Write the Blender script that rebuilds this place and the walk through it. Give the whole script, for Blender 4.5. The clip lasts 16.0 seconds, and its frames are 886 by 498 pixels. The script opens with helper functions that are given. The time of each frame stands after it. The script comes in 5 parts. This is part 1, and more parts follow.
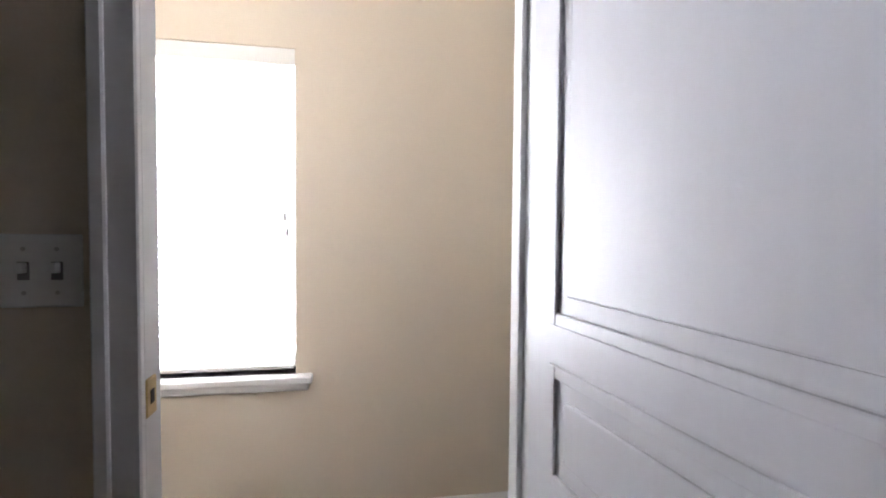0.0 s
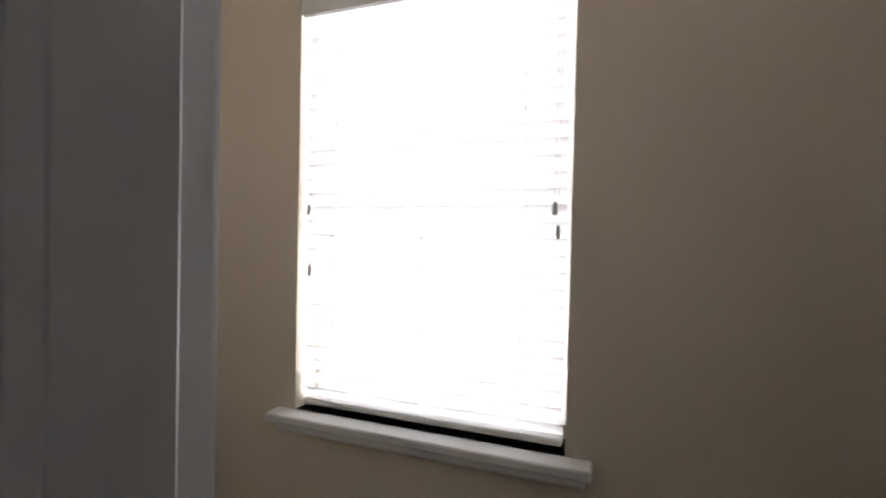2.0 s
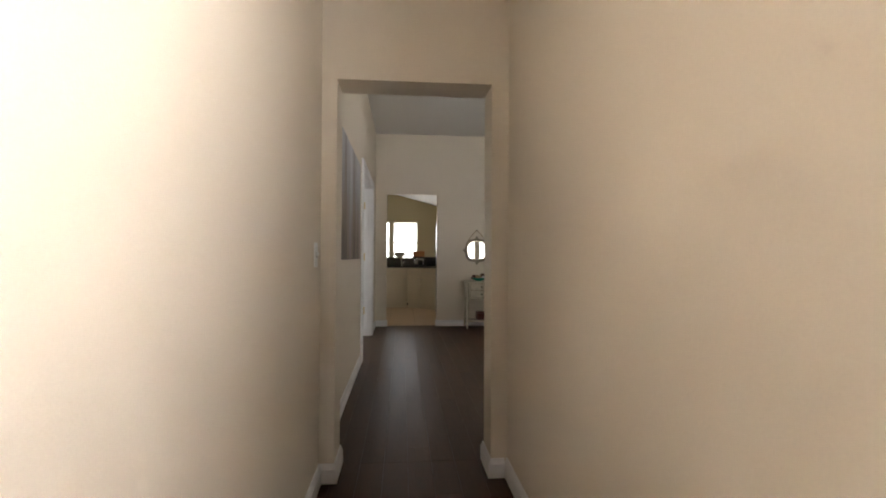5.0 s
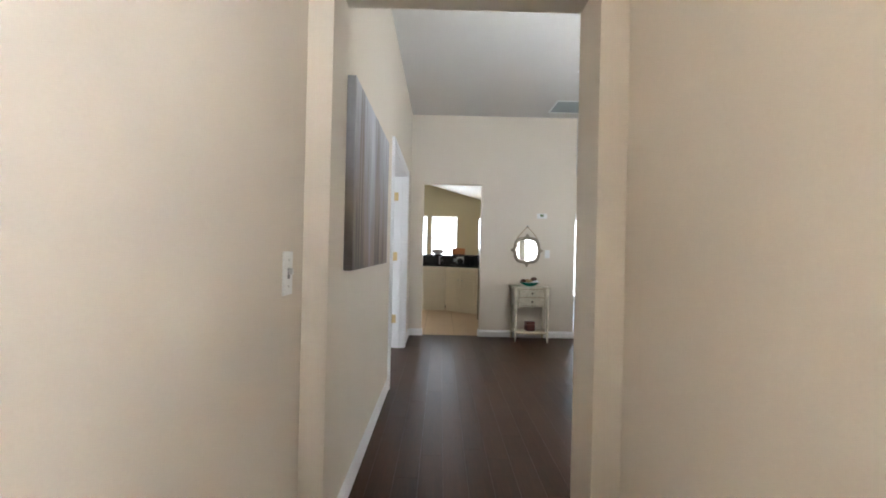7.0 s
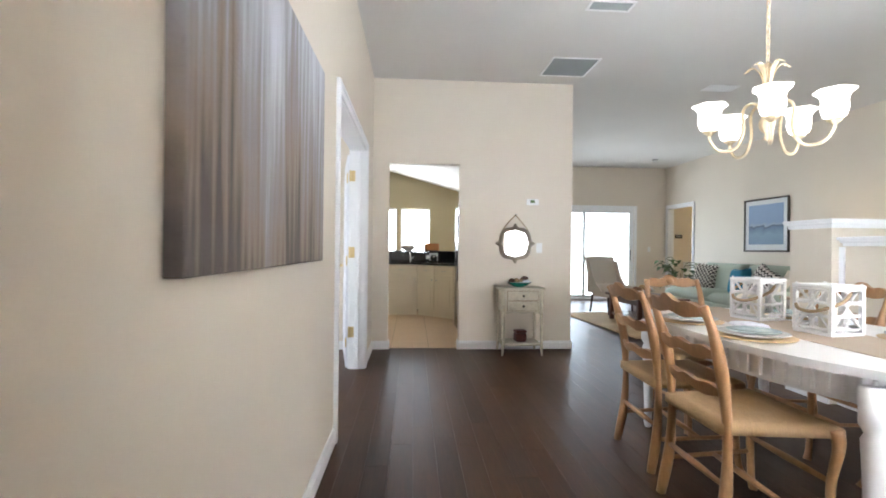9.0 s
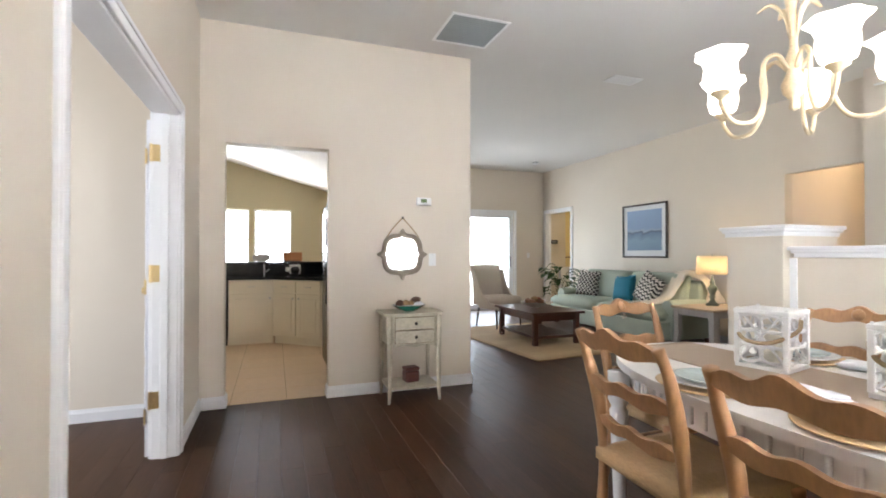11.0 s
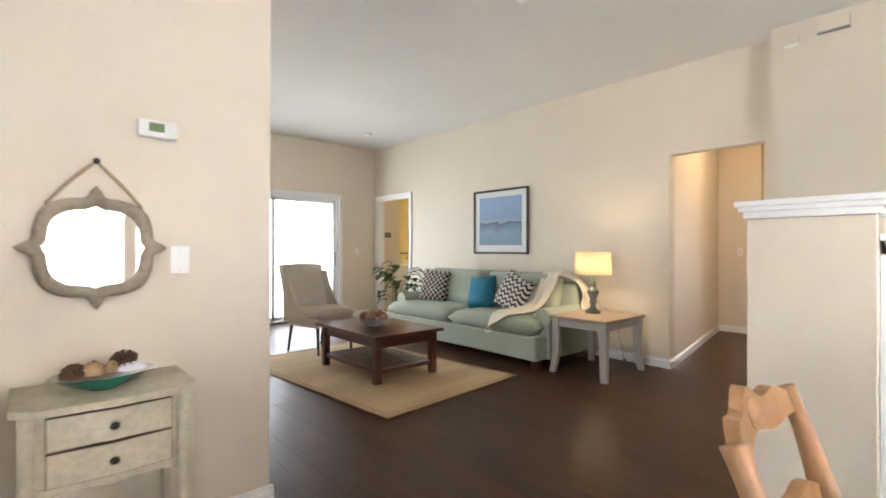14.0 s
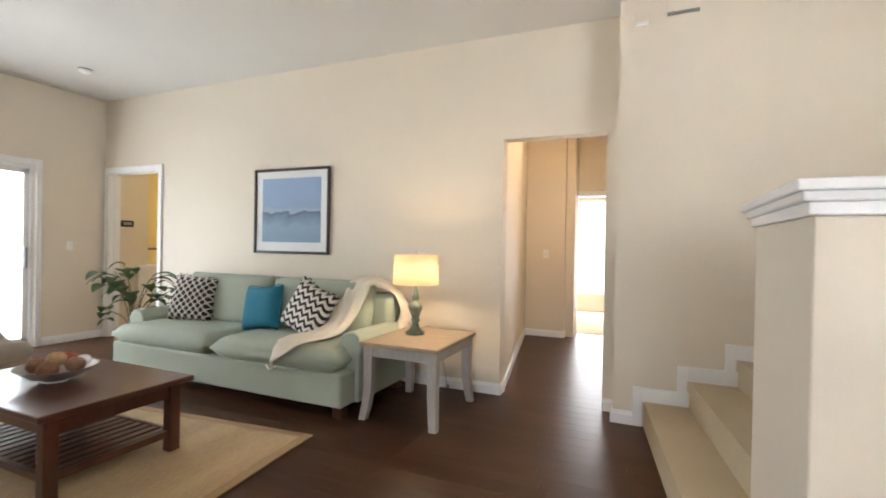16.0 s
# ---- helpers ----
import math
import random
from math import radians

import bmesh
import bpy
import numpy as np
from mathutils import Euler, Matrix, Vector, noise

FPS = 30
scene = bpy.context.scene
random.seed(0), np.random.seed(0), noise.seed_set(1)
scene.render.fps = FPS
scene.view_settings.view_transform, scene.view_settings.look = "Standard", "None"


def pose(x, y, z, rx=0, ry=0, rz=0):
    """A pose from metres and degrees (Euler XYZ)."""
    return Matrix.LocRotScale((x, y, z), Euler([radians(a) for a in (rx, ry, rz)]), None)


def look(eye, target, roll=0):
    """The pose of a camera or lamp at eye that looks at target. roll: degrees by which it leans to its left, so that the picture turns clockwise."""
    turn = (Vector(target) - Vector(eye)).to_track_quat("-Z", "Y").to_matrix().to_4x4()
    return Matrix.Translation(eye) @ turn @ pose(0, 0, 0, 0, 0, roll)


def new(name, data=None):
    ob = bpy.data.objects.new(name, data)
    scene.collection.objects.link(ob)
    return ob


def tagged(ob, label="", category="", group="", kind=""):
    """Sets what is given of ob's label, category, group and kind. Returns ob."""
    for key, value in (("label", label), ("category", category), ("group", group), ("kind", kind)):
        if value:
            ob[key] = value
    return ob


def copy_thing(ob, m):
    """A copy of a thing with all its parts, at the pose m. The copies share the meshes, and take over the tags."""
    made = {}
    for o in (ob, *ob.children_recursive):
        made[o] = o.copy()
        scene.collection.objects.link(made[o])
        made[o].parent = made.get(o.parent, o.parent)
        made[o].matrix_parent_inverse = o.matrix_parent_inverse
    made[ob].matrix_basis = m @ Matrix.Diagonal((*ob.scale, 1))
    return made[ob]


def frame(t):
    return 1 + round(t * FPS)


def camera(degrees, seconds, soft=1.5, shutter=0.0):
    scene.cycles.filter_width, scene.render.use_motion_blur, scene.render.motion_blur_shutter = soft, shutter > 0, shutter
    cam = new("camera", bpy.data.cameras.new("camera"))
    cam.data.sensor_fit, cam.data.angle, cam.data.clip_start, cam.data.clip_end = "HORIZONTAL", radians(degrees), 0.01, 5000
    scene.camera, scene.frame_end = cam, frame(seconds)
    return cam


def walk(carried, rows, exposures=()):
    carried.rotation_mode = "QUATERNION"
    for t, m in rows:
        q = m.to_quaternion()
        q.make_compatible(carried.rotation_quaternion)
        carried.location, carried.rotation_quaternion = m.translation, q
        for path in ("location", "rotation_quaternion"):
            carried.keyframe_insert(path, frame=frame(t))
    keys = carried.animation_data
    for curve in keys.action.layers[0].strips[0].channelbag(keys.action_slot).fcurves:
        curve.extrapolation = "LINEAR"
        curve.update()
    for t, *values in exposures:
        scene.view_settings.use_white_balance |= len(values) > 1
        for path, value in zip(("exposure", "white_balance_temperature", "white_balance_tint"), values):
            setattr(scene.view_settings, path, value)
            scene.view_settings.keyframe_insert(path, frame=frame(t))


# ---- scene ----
cam = camera(86.8, 16.0, soft=1.8, shutter=0.3)

PATH = [
    (0, (-1.131, -8.106, 1.202), (0.836, -8.462, 1.128), 0.5),
    (0.5, (-0.923, -8.152, 1.196), (1.074, -8.241, 1.146), 0.1),
    (1, (-0.743, -8.149, 1.185), (1.249, -7.967, 1.157), 0.3),
    (1.5, (-0.567, -8.065, 1.172), (1.393, -7.666, 1.15), 0.9),
    (2, (-0.422, -7.974, 1.167), (1.452, -7.276, 1.131), 1.3),
    (2.5, (-0.231, -7.949, 1.156), (1.384, -6.771, 1.107), 1.1),
    (3, (-0.132, -7.894, 1.123), (1.179, -6.383, 1.106), 1.6),
    (3.5, (-0.048, -7.779, 1.12), (0.991, -6.07, 1.092), 1.4),
    (4, (0.035, -7.678, 1.119), (0.78, -5.822, 1.097), 1.1),
    (4.5, (0.136, -7.581, 1.091), (0.562, -5.628, 1.108), 0.3),
    (5, (0.217, -7.503, 1.109), (0.39, -5.511, 1.142), 0.3),
    (7.3, (0.215, -6.338, 1.185), (0.225, -4.338, 1.178), 1.3),
    (7.5, (0.213, -6.225, 1.178), (0.264, -4.226, 1.159), 1.3),
    (8, (0.209, -5.946, 1.124), (0.275, -3.947, 1.116), 1.2),
    (10.5, (0.316, -4.378, 1.208), (0.815, -2.441, 1.221), -0.1),
    (11, (0.341, -4.075, 1.219), (1.017, -2.193, 1.239), 0.0),
    (11.5, (0.432, -3.737, 1.211), (1.186, -1.885, 1.236), -0.3),
    (12, (0.561, -3.4, 1.225), (1.416, -1.592, 1.248), -0.6),
    (12.5, (0.669, -3.071, 1.23), (1.657, -1.332, 1.249), -0.6),
    (13, (0.819, -2.774, 1.204), (1.895, -1.087, 1.219), -0.4),
    (13.5, (1.024, -2.477, 1.212), (2.2, -0.859, 1.219), -0.4),
    (14, (1.218, -2.199, 1.208), (2.548, -0.705, 1.211), 0.1),
    (14.5, (1.435, -1.946, 1.202), (2.899, -0.584, 1.203), 0.3),
    (15, (1.707, -1.724, 1.209), (3.324, -0.547, 1.213), 0.8),
    (15.5, (1.969, -1.484, 1.211), (3.722, -0.521, 1.222), 1.3),
    (16, (2.253, -1.295, 1.259), (4.087, -0.5, 1.248), 1.1),
]
EXPOSURES = [(0, 0.88, 6050, 14), (0.5, 0.70, 6150, 14), (1, 0.15, 6300, 14), (1.5, -0.55, 6450, 14), (2, -1.40, 6450, 14), (2.5, -2.25, 6400, 14), (3, -2.85, 6350, 14), (3.5, -2.85, 6400, 14), (4, -2.20, 6600, 14), (4.5, -0.75, 6900, 14), (5, 0.25, 6900, 14), (6.3, 0.80, 6400, 12), (7.3, 1.47, 6000, 10), (8, 1.74, 6000, 10), (10.5, 1.78, 6150, 14), (12, 1.90, 6400, 14), (16, 2.13, 6550, 14)]
walk(cam, [(t, look(eye, target, roll)) for t, eye, target, roll in PATH], EXPOSURES)

# ---- world, sun and large lights ----
SUN_WAY = Vector((-1.065, 0.80, -1.0)).normalized()
world = bpy.data.worlds.new("sky")
scene.world = world
world.use_nodes = True
wn = world.node_tree
sky = wn.nodes.new("ShaderNodeTexSky")
sky.sky_type, sky.sun_disc = "NISHITA", False
sky.sun_elevation = math.asin(-SUN_WAY.z)
sky.sun_rotation = math.atan2(-SUN_WAY.x, -SUN_WAY.y)
wn.nodes["Background"].inputs["Strength"].default_value = 0.12
wn.links.new(sky.outputs["Color"], wn.nodes["Background"].inputs["Color"])
sun = new("sun", bpy.data.lights.new("sun", "SUN"))
sun.data.energy, sun.data.angle, sun.data.color = 5.0, radians(0.5), (1, 0.95, 0.87)
sun.matrix_world = look((8, -14, 9), Vector((8, -14, 9)) + SUN_WAY)


def window_light(name, centre, toward, sx, sy, watts, colour=(0.90, 0.95, 1.0)):
    """An area lamp in place of daylight at a window, seen or added."""
    la = bpy.data.lights.new(name, "AREA")
    la.shape, la.size, la.size_y, la.energy, la.color = "RECTANGLE", sx, sy, watts, colour
    ob = new(name, la)
    ob.matrix_world = look(centre, Vector(centre) + Vector(toward))
    return ob


window_light("daylight_hall", (0.955, -7.467, 1.27), (-1, 0, 0), 0.79, 1.24, 98, (0.98, 0.97, 1.0))
window_light("daylight_slider", (4.13, 5.38, 1.06), (0, -1, 0), 2.35, 2.02, 24)
window_light("daylight_dining", (1.72, -5.23, 1.42), (0, 1, -0.25), 0.84, 1.36, 58, (0.95, 0.965, 1.0))
window_light("daylight_dining", (2.70, -5.23, 1.42), (0, 1, -0.25), 0.84, 1.36, 58, (0.95, 0.965, 1.0))
# fill lamp at an added, unseen west window, to brighten the den
window_light("daylight_den", (-3.66, -2.2, 1.45), (1, 0, 0), 1.5, 1.5, 36)
for kx, kw_ in ((-1.25, 0.70), (-0.50, 0.72), (0.305, 0.71)):
    window_light("daylight_kitchen", (kx, 6.12, 1.50), (0, -1, 0), kw_, 1.20, 16)
window_light("daylight_bedroom", (12.05, -0.6, 1.15), (-1, 0, 0), 2.2, 2.1, 34)
# warm fill lamp, set out of sight to light the study's yellow wall
window_light("daylight_study", (7.91, 6.10, 1.5), (0, -1, 0), 0.6, 1.2, 9, (1, 0.92, 0.76))


# ---- materials ----
def mat(name, rgb, rough=0.5, metal=0.0, bump=0.0, scale=60.0, vary=0.06, big=1.5, coat=0.0, rand=0.0,
        stretch=(1, 1, 1), translucent=0.0, emit=0.0):
    """A painted, woven or plain surface: base colour, two scales of mottling, fine relief."""
    m = bpy.data.materials.new(name)
    m.use_nodes = True
    nt, lk = m.node_tree.nodes, m.node_tree.links
    p = nt["Principled BSDF"]
    co = nt.new("ShaderNodeTexCoord")
    mp = nt.new("ShaderNodeMapping")
    mp.inputs["Scale"].default_value = stretch
    lk.new(co.outputs["Object"], mp.inputs["Vector"])
    n1, n2 = nt.new("ShaderNodeTexNoise"), nt.new("ShaderNodeTexNoise")
    n1.inputs["Scale"].default_value, n2.inputs["Scale"].default_value = scale, big
    n1.inputs["Detail"].default_value = n2.inputs["Detail"].default_value = 4
    for n in (n1, n2):
        lk.new(mp.outputs["Vector"], n.inputs["Vector"])
    add = nt.new("ShaderNodeMath")
    add.operation = "ADD"
    lk.new(n1.outputs["Fac"], add.inputs[0])
    lk.new(n2.outputs["Fac"], add.inputs[1])
    src = add.outputs[0]
    if rand:
        oi = nt.new("ShaderNodeObjectInfo")
        ge = nt.new("ShaderNodeNewGeometry")
        mx = nt.new("ShaderNodeMath")
        mx.operation = "ADD"
        lk.new(oi.outputs["Random"], mx.inputs[0])
        lk.new(ge.outputs["Random Per Island"], mx.inputs[1])
        sc = nt.new("ShaderNodeMath")
        sc.operation = "MULTIPLY_ADD"
        sc.inputs[1].default_value = rand
        lk.new(mx.outputs[0], sc.inputs[0])
        lk.new(src, sc.inputs[2])
        src = sc.outputs[0]
    ramp = nt.new("ShaderNodeMapRange")
    ramp.inputs["From Min"].default_value, ramp.inputs["From Max"].default_value = 0.6, 1.4 + 2 * rand
    ramp.inputs["To Min"].default_value, ramp.inputs["To Max"].default_value = 1 - vary, 1 + vary
    lk.new(src, ramp.inputs["Value"])
    mul = nt.new("ShaderNodeVectorMath")
    mul.operation = "SCALE"
    mul.inputs[0].default_value = rgb
    lk.new(ramp.outputs[0], mul.inputs["Scale"])
    lk.new(mul.outputs[0], p.inputs["Base Color"])
    p.inputs["Roughness"].default_value, p.inputs["Metallic"].default_value = rough, metal
    p.inputs["Coat Weight"].default_value = coat
    if bump:
        bp = nt.new("ShaderNodeBump")
        bp.inputs["Strength"].default_value, bp.inputs["Distance"].default_value = bump, 0.004
        lk.new(n1.outputs["Fac"], bp.inputs["Height"])
        lk.new(bp.outputs["Normal"], p.inputs["Normal"])
    if translucent:
        tr, mixer = nt.new("ShaderNodeBsdfTranslucent"), nt.new("ShaderNodeMixShader")
        tr.inputs["Color"].default_value = (*rgb, 1)
        mixer.inputs["Fac"].default_value = translucent
        lk.new(p.outputs[0], mixer.inputs[1])
        lk.new(tr.outputs[0], mixer.inputs[2])
        lk.new(mixer.outputs[0], nt["Material Output"].inputs["Surface"])
    if emit:
        p.inputs["Emission Color"].default_value = (*rgb, 1)
        p.inputs["Emission Strength"].default_value = emit
    return m


def glass(name):
    m = bpy.data.materials.new(name)
    m.use_nodes = True
    p = m.node_tree.nodes["Principled BSDF"]
    p.inputs["Base Color"].default_value = (0.95, 0.97, 0.96, 1)
    p.inputs["Roughness"].default_value, p.inputs["Transmission Weight"].default_value = 0.0, 1.0
    p.inputs["IOR"].default_value = 1.02
    return m


def weave(name, a, b, kind, scale):
    """A two-colour pattern: zigzag or lattice, in the object's own plane."""
    m = mat(name, a, 0.9, bump=0.2, scale=300)
    nt, lk = m.node_tree.nodes, m.node_tree.links
    p = nt["Principled BSDF"]
    co, sep = nt.new("ShaderNodeTexCoord"), nt.new("ShaderNodeSeparateXYZ")
    lk.new(co.outputs["Object"], sep.inputs[0])

    def op(kind_, x, y=None, v=None):
        n = nt.new("ShaderNodeMath")
        n.operation = kind_
        lk.new(x, n.inputs[0])
        if y is not None:
            lk.new(y, n.inputs[1])
        elif v is not None:
            n.inputs[1].default_value = v
        return n.outputs[0]
    u, v = op("MULTIPLY", sep.outputs["X"], v=scale), op("MULTIPLY", sep.outputs["Z"], v=scale)
    if kind == "zigzag":
        z = op("PINGPONG", u, v=1.0)
        f = op("FRACT", op("MULTIPLY", op("ADD", v, z), v=0.62))
        f = op("GREATER_THAN", f, v=0.5)
    else:
        s = op("MULTIPLY", op("SINE", op("MULTIPLY", op("ADD", u, v), v=2.2)),
               op("SINE", op("MULTIPLY", op("SUBTRACT", u, v), v=2.2)))
        f = op("GREATER_THAN", op("ABSOLUTE", s), v=0.30)
    mx = nt.new("ShaderNodeMix")
    mx.data_type = "RGBA"
    mx.inputs["A"].default_value, mx.inputs["B"].default_value = (*a, 1), (*b, 1)
    lk.new(f, mx.inputs["Factor"])
    lk.new(mx.outputs["Result"], p.inputs["Base Color"])
    return m


M_WALL = mat("beige_wall_paint", (0.68, 0.608, 0.505), 0.62, bump=0.12, scale=180, vary=0.025)
M_KWALL = mat("olive_wall_paint", (0.40, 0.35, 0.22), 0.62, bump=0.12, scale=180, vary=0.025)
M_YWALL = mat("yellow_wall_paint", (0.72, 0.58, 0.27), 0.6, bump=0.1, scale=180, vary=0.03)
M_CEIL = mat("ceiling_paint", (0.66, 0.64, 0.60), 0.9, bump=0.35, scale=140, vary=0.03)
M_TRIM = mat("white_trim_paint", (0.80, 0.80, 0.80), 0.35, bump=0.04, scale=90, vary=0.02)
M_DOOR = mat("white_door_paint", (0.76, 0.76, 0.79), 0.36, bump=0.10, scale=70, vary=0.02, stretch=(1, 1, 0.15))
M_SLAT = mat("white_vinyl", (0.80, 0.80, 0.80), 0.4, vary=0.02, translucent=0.5)
M_PLASTIC = mat("white_plastic", (0.78, 0.78, 0.76), 0.3, vary=0.02)
M_GREY = mat("grey_plastic", (0.25, 0.25, 0.24), 0.4)
M_BRASS = mat("brass", (0.70, 0.55, 0.29), 0.32, 1.0, vary=0.12)
M_STEEL = mat("nickel", (0.55, 0.54, 0.52), 0.3, 1.0, vary=0.1)
M_DARKMET = mat("dark_bronze", (0.05, 0.045, 0.04), 0.4, 0.8)
M_GRILLE = mat("grey_grille", (0.33, 0.36, 0.35), 0.6)
M_PLANK = mat("dark_oak_plank", (0.052, 0.022, 0.0105), 0.34, bump=0.10, scale=34, vary=0.75, big=4, rand=0.45, stretch=(3.5, 0.28, 1))
M_PLANK.node_tree.nodes["Principled BSDF"].inputs["Specular IOR Level"].default_value = 0.15
M_TILE = mat("tan_floor_tile", (0.62, 0.44, 0.27), 0.42, bump=0.08, scale=22, vary=0.12, rand=0.25)
M_GROUT = mat("grout", (0.38, 0.28, 0.18), 0.9)
M_CARPET = mat("beige_carpet", (0.52, 0.43, 0.29), 0.95, bump=0.8, scale=420, vary=0.12)
M_OAK = mat("honey_oak", (0.38, 0.205, 0.095), 0.42, bump=0.12, scale=30, vary=0.25, big=6, stretch=(3, 3, 0.5))
M_RUSH = mat("woven_rush", (0.50, 0.33, 0.17), 0.85, bump=0.9, scale=160, vary=0.30, stretch=(0.3, 2.5, 1))
M_TABLEW = mat("white_painted_wood", (0.72, 0.70, 0.68), 0.40, bump=0.10, scale=34, vary=0.06, stretch=(4, 0.5, 1))
M_RUNNER = mat("taupe_linen", (0.42, 0.33, 0.25), 0.9, bump=0.6, scale=300, vary=0.1)
M_CHINA = mat("white_china", (0.78, 0.78, 0.77), 0.15, vary=0.02, coat=0.3)
M_BLUEPLATE = mat("pale_blue_glaze", (0.50, 0.62, 0.64), 0.18, vary=0.2, big=9, coat=0.3)
M_CHARGER = mat("gold_charger", (0.58, 0.40, 0.20), 0.5, vary=0.15)
M_NAPKIN = mat("white_linen", (0.74, 0.74, 0.78), 0.9, bump=0.4, scale=260)
M_ROPE = mat("jute_rope", (0.40, 0.29, 0.17), 0.95, bump=0.9, scale=200, vary=0.3)
M_FROST = mat("frosted_glass_shade", (0.95, 0.90, 0.80), 0.4, emit=1.15)
M_CREAM = mat("antique_cream_metal", (0.62, 0.50, 0.32), 0.45, vary=0.25, big=14)
M_CONSOLE = mat("distressed_cream_paint", (0.50, 0.45, 0.34), 0.55, bump=0.35, scale=48, vary=0.22, big=8)
M_MIRRORF = mat("weathered_taupe_wood", (0.30, 0.25, 0.19), 0.7, bump=0.35, scale=60, vary=0.25, big=9)
M_MIRROR = mat("mirror_glass", (0.92, 0.93, 0.93), 0.015, 1.0, vary=0.0)
M_GREENGL = mat("green_glaze", (0.02, 0.20, 0.14), 0.15, vary=0.25, big=12, coat=0.5)
M_CONE = mat("pinecone_brown", (0.13, 0.07, 0.045), 0.8, bump=0.6, scale=70, vary=0.4)
M_WICK = mat("tan_seed_pod", (0.40, 0.26, 0.14), 0.8, bump=0.6, scale=70, vary=0.3)
M_REDBOX = mat("oxblood_leather", (0.12, 0.035, 0.025), 0.45, bump=0.3, scale=60, vary=0.3)
M_CAB = mat("cream_cabinet_paint", (0.78, 0.70, 0.56), 0.42, vary=0.03)
M_GRANITE = mat("black_granite", (0.012, 0.012, 0.013), 0.12, vary=0.6, scale=250)
M_BLACK = mat("black_appliance", (0.012, 0.012, 0.014), 0.22, vary=0.05)
M_SOFA = mat("sage_linen", (0.40, 0.455, 0.375), 0.92, bump=0.5, scale=420, vary=0.06, big=5)
M_TEAL = mat("teal_cotton", (0.015, 0.19, 0.30), 0.85, bump=0.4, scale=350, vary=0.1)
M_ZIG = weave("zigzag_weave", (0.72, 0.68, 0.62), (0.025, 0.022, 0.024), "zigzag", 26)
M_LATT = weave("lattice_weave", (0.62, 0.58, 0.52), (0.035, 0.025, 0.026), "lattice", 20)
M_THROW = mat("cream_knit", (0.80, 0.74, 0.64), 0.95, bump=0.9, scale=150, vary=0.08)
M_JUTE = mat("jute_weave", (0.47, 0.34, 0.19), 0.95, bump=0.9, scale=110, vary=0.32, stretch=(0.25, 2.2, 1))
M_JUTEB = mat("jute_border", (0.40, 0.27, 0.14), 0.95, bump=0.7, scale=200, vary=0.15)
M_CHERRY = mat("dark_cherry_wood", (0.085, 0.026, 0.014), 0.28, bump=0.05, scale=40, vary=0.35, stretch=(3, 0.4, 1), coat=0.2)
M_WASH = mat("whitewashed_wood", (0.42, 0.39, 0.36), 0.6, bump=0.4, scale=46, vary=0.22, stretch=(3, 3, 0.4))
M_WASHTOP = mat("limed_oak_top", (0.38, 0.29, 0.20), 0.5, bump=0.3, scale=40, vary=0.2, stretch=(3, 0.4, 1))
M_LAMPB = mat("verdigris_wood", (0.17, 0.20, 0.15), 0.6, bump=0.4, scale=60, vary=0.35, big=18)
M_SHADE = mat("cream_lampshade", (0.80, 0.71, 0.55), 0.9, bump=0.2, scale=300, translucent=0.5)
M_BULB = mat("bulb", (1.0, 0.75, 0.45), 0.5, emit=7)
M_FABRIC = mat("taupe_linen_chair", (0.50, 0.44, 0.37), 0.95, bump=0.5, scale=420, vary=0.05)
M_DLEG = mat("espresso_leg", (0.03, 0.017, 0.012), 0.4)
M_LEAF = mat("green_leaf", (0.035, 0.095, 0.022), 0.45, vary=0.4, big=10, rand=0.4)
M_STEM = mat("green_stem", (0.08, 0.10, 0.03), 0.7)
M_POT = mat("woven_basket", (0.34, 0.23, 0.13), 0.9, bump=0.9, scale=80, vary=0.3)
M_FRUIT1 = mat("rust_gourd", (0.33, 0.07, 0.03), 0.5, vary=0.3, big=15)
M_FRUIT2 = mat("brown_gourd", (0.24, 0.12, 0.065), 0.6, vary=0.4, big=15)
M_FRAME = mat("black_gold_frame", (0.035, 0.026, 0.017), 0.4, vary=0.3)
M_MATB = mat("mat_board", (0.70, 0.72, 0.72), 0.8)
M_GRASS = mat("lawn", (0.07, 0.11, 0.03), 0.95, bump=0.6, scale=40, vary=0.4)
M_BARK = mat("bark", (0.12, 0.09, 0.065), 0.9, bump=0.8, scale=30, vary=0.3)
M_BRICKW = mat("pale_siding", (0.55, 0.53, 0.50), 0.8, vary=0.06)
M_GLASS = glass("window_glass")


# ---- building blocks ----
def part(name, bm, material, parent=None, label=""):
    me = bpy.data.meshes.new(name)
    bmesh.ops.recalc_face_normals(bm, faces=bm.faces)
    bm.to_mesh(me)
    bm.free()
    me.materials.append(material)
    ob = new(name, me)
    if parent is not None:
        ob.parent = parent
    return tagged(ob, label)


def smooth(ob):
    ob.data.polygons.foreach_set("use_smooth", [True] * len(ob.data.polygons))
    return ob


def thing(name, label, category, m=None, group="", kind=""):
    ob = new(name)
    ob.empty_display_size = 0.1
    if m is not None:
        ob.matrix_world = m
    return tagged(ob, label, category, group, kind)


def box(lo, hi, r=0.0, bm=None, seg=2):
    """A box between two corners, its edges rounded by r."""
    b = bmesh.new()
    bmesh.ops.create_cube(b, size=1)
    for v in b.verts:
        v.co = Vector([lo[i] + (hi[i] - lo[i]) * (v.co[i] + 0.5) for i in range(3)])
    if r:
        bmesh.ops.bevel(b, geom=list(b.edges), offset=r, segments=seg, profile=0.5, affect="EDGES")
    return merge(bm, b)


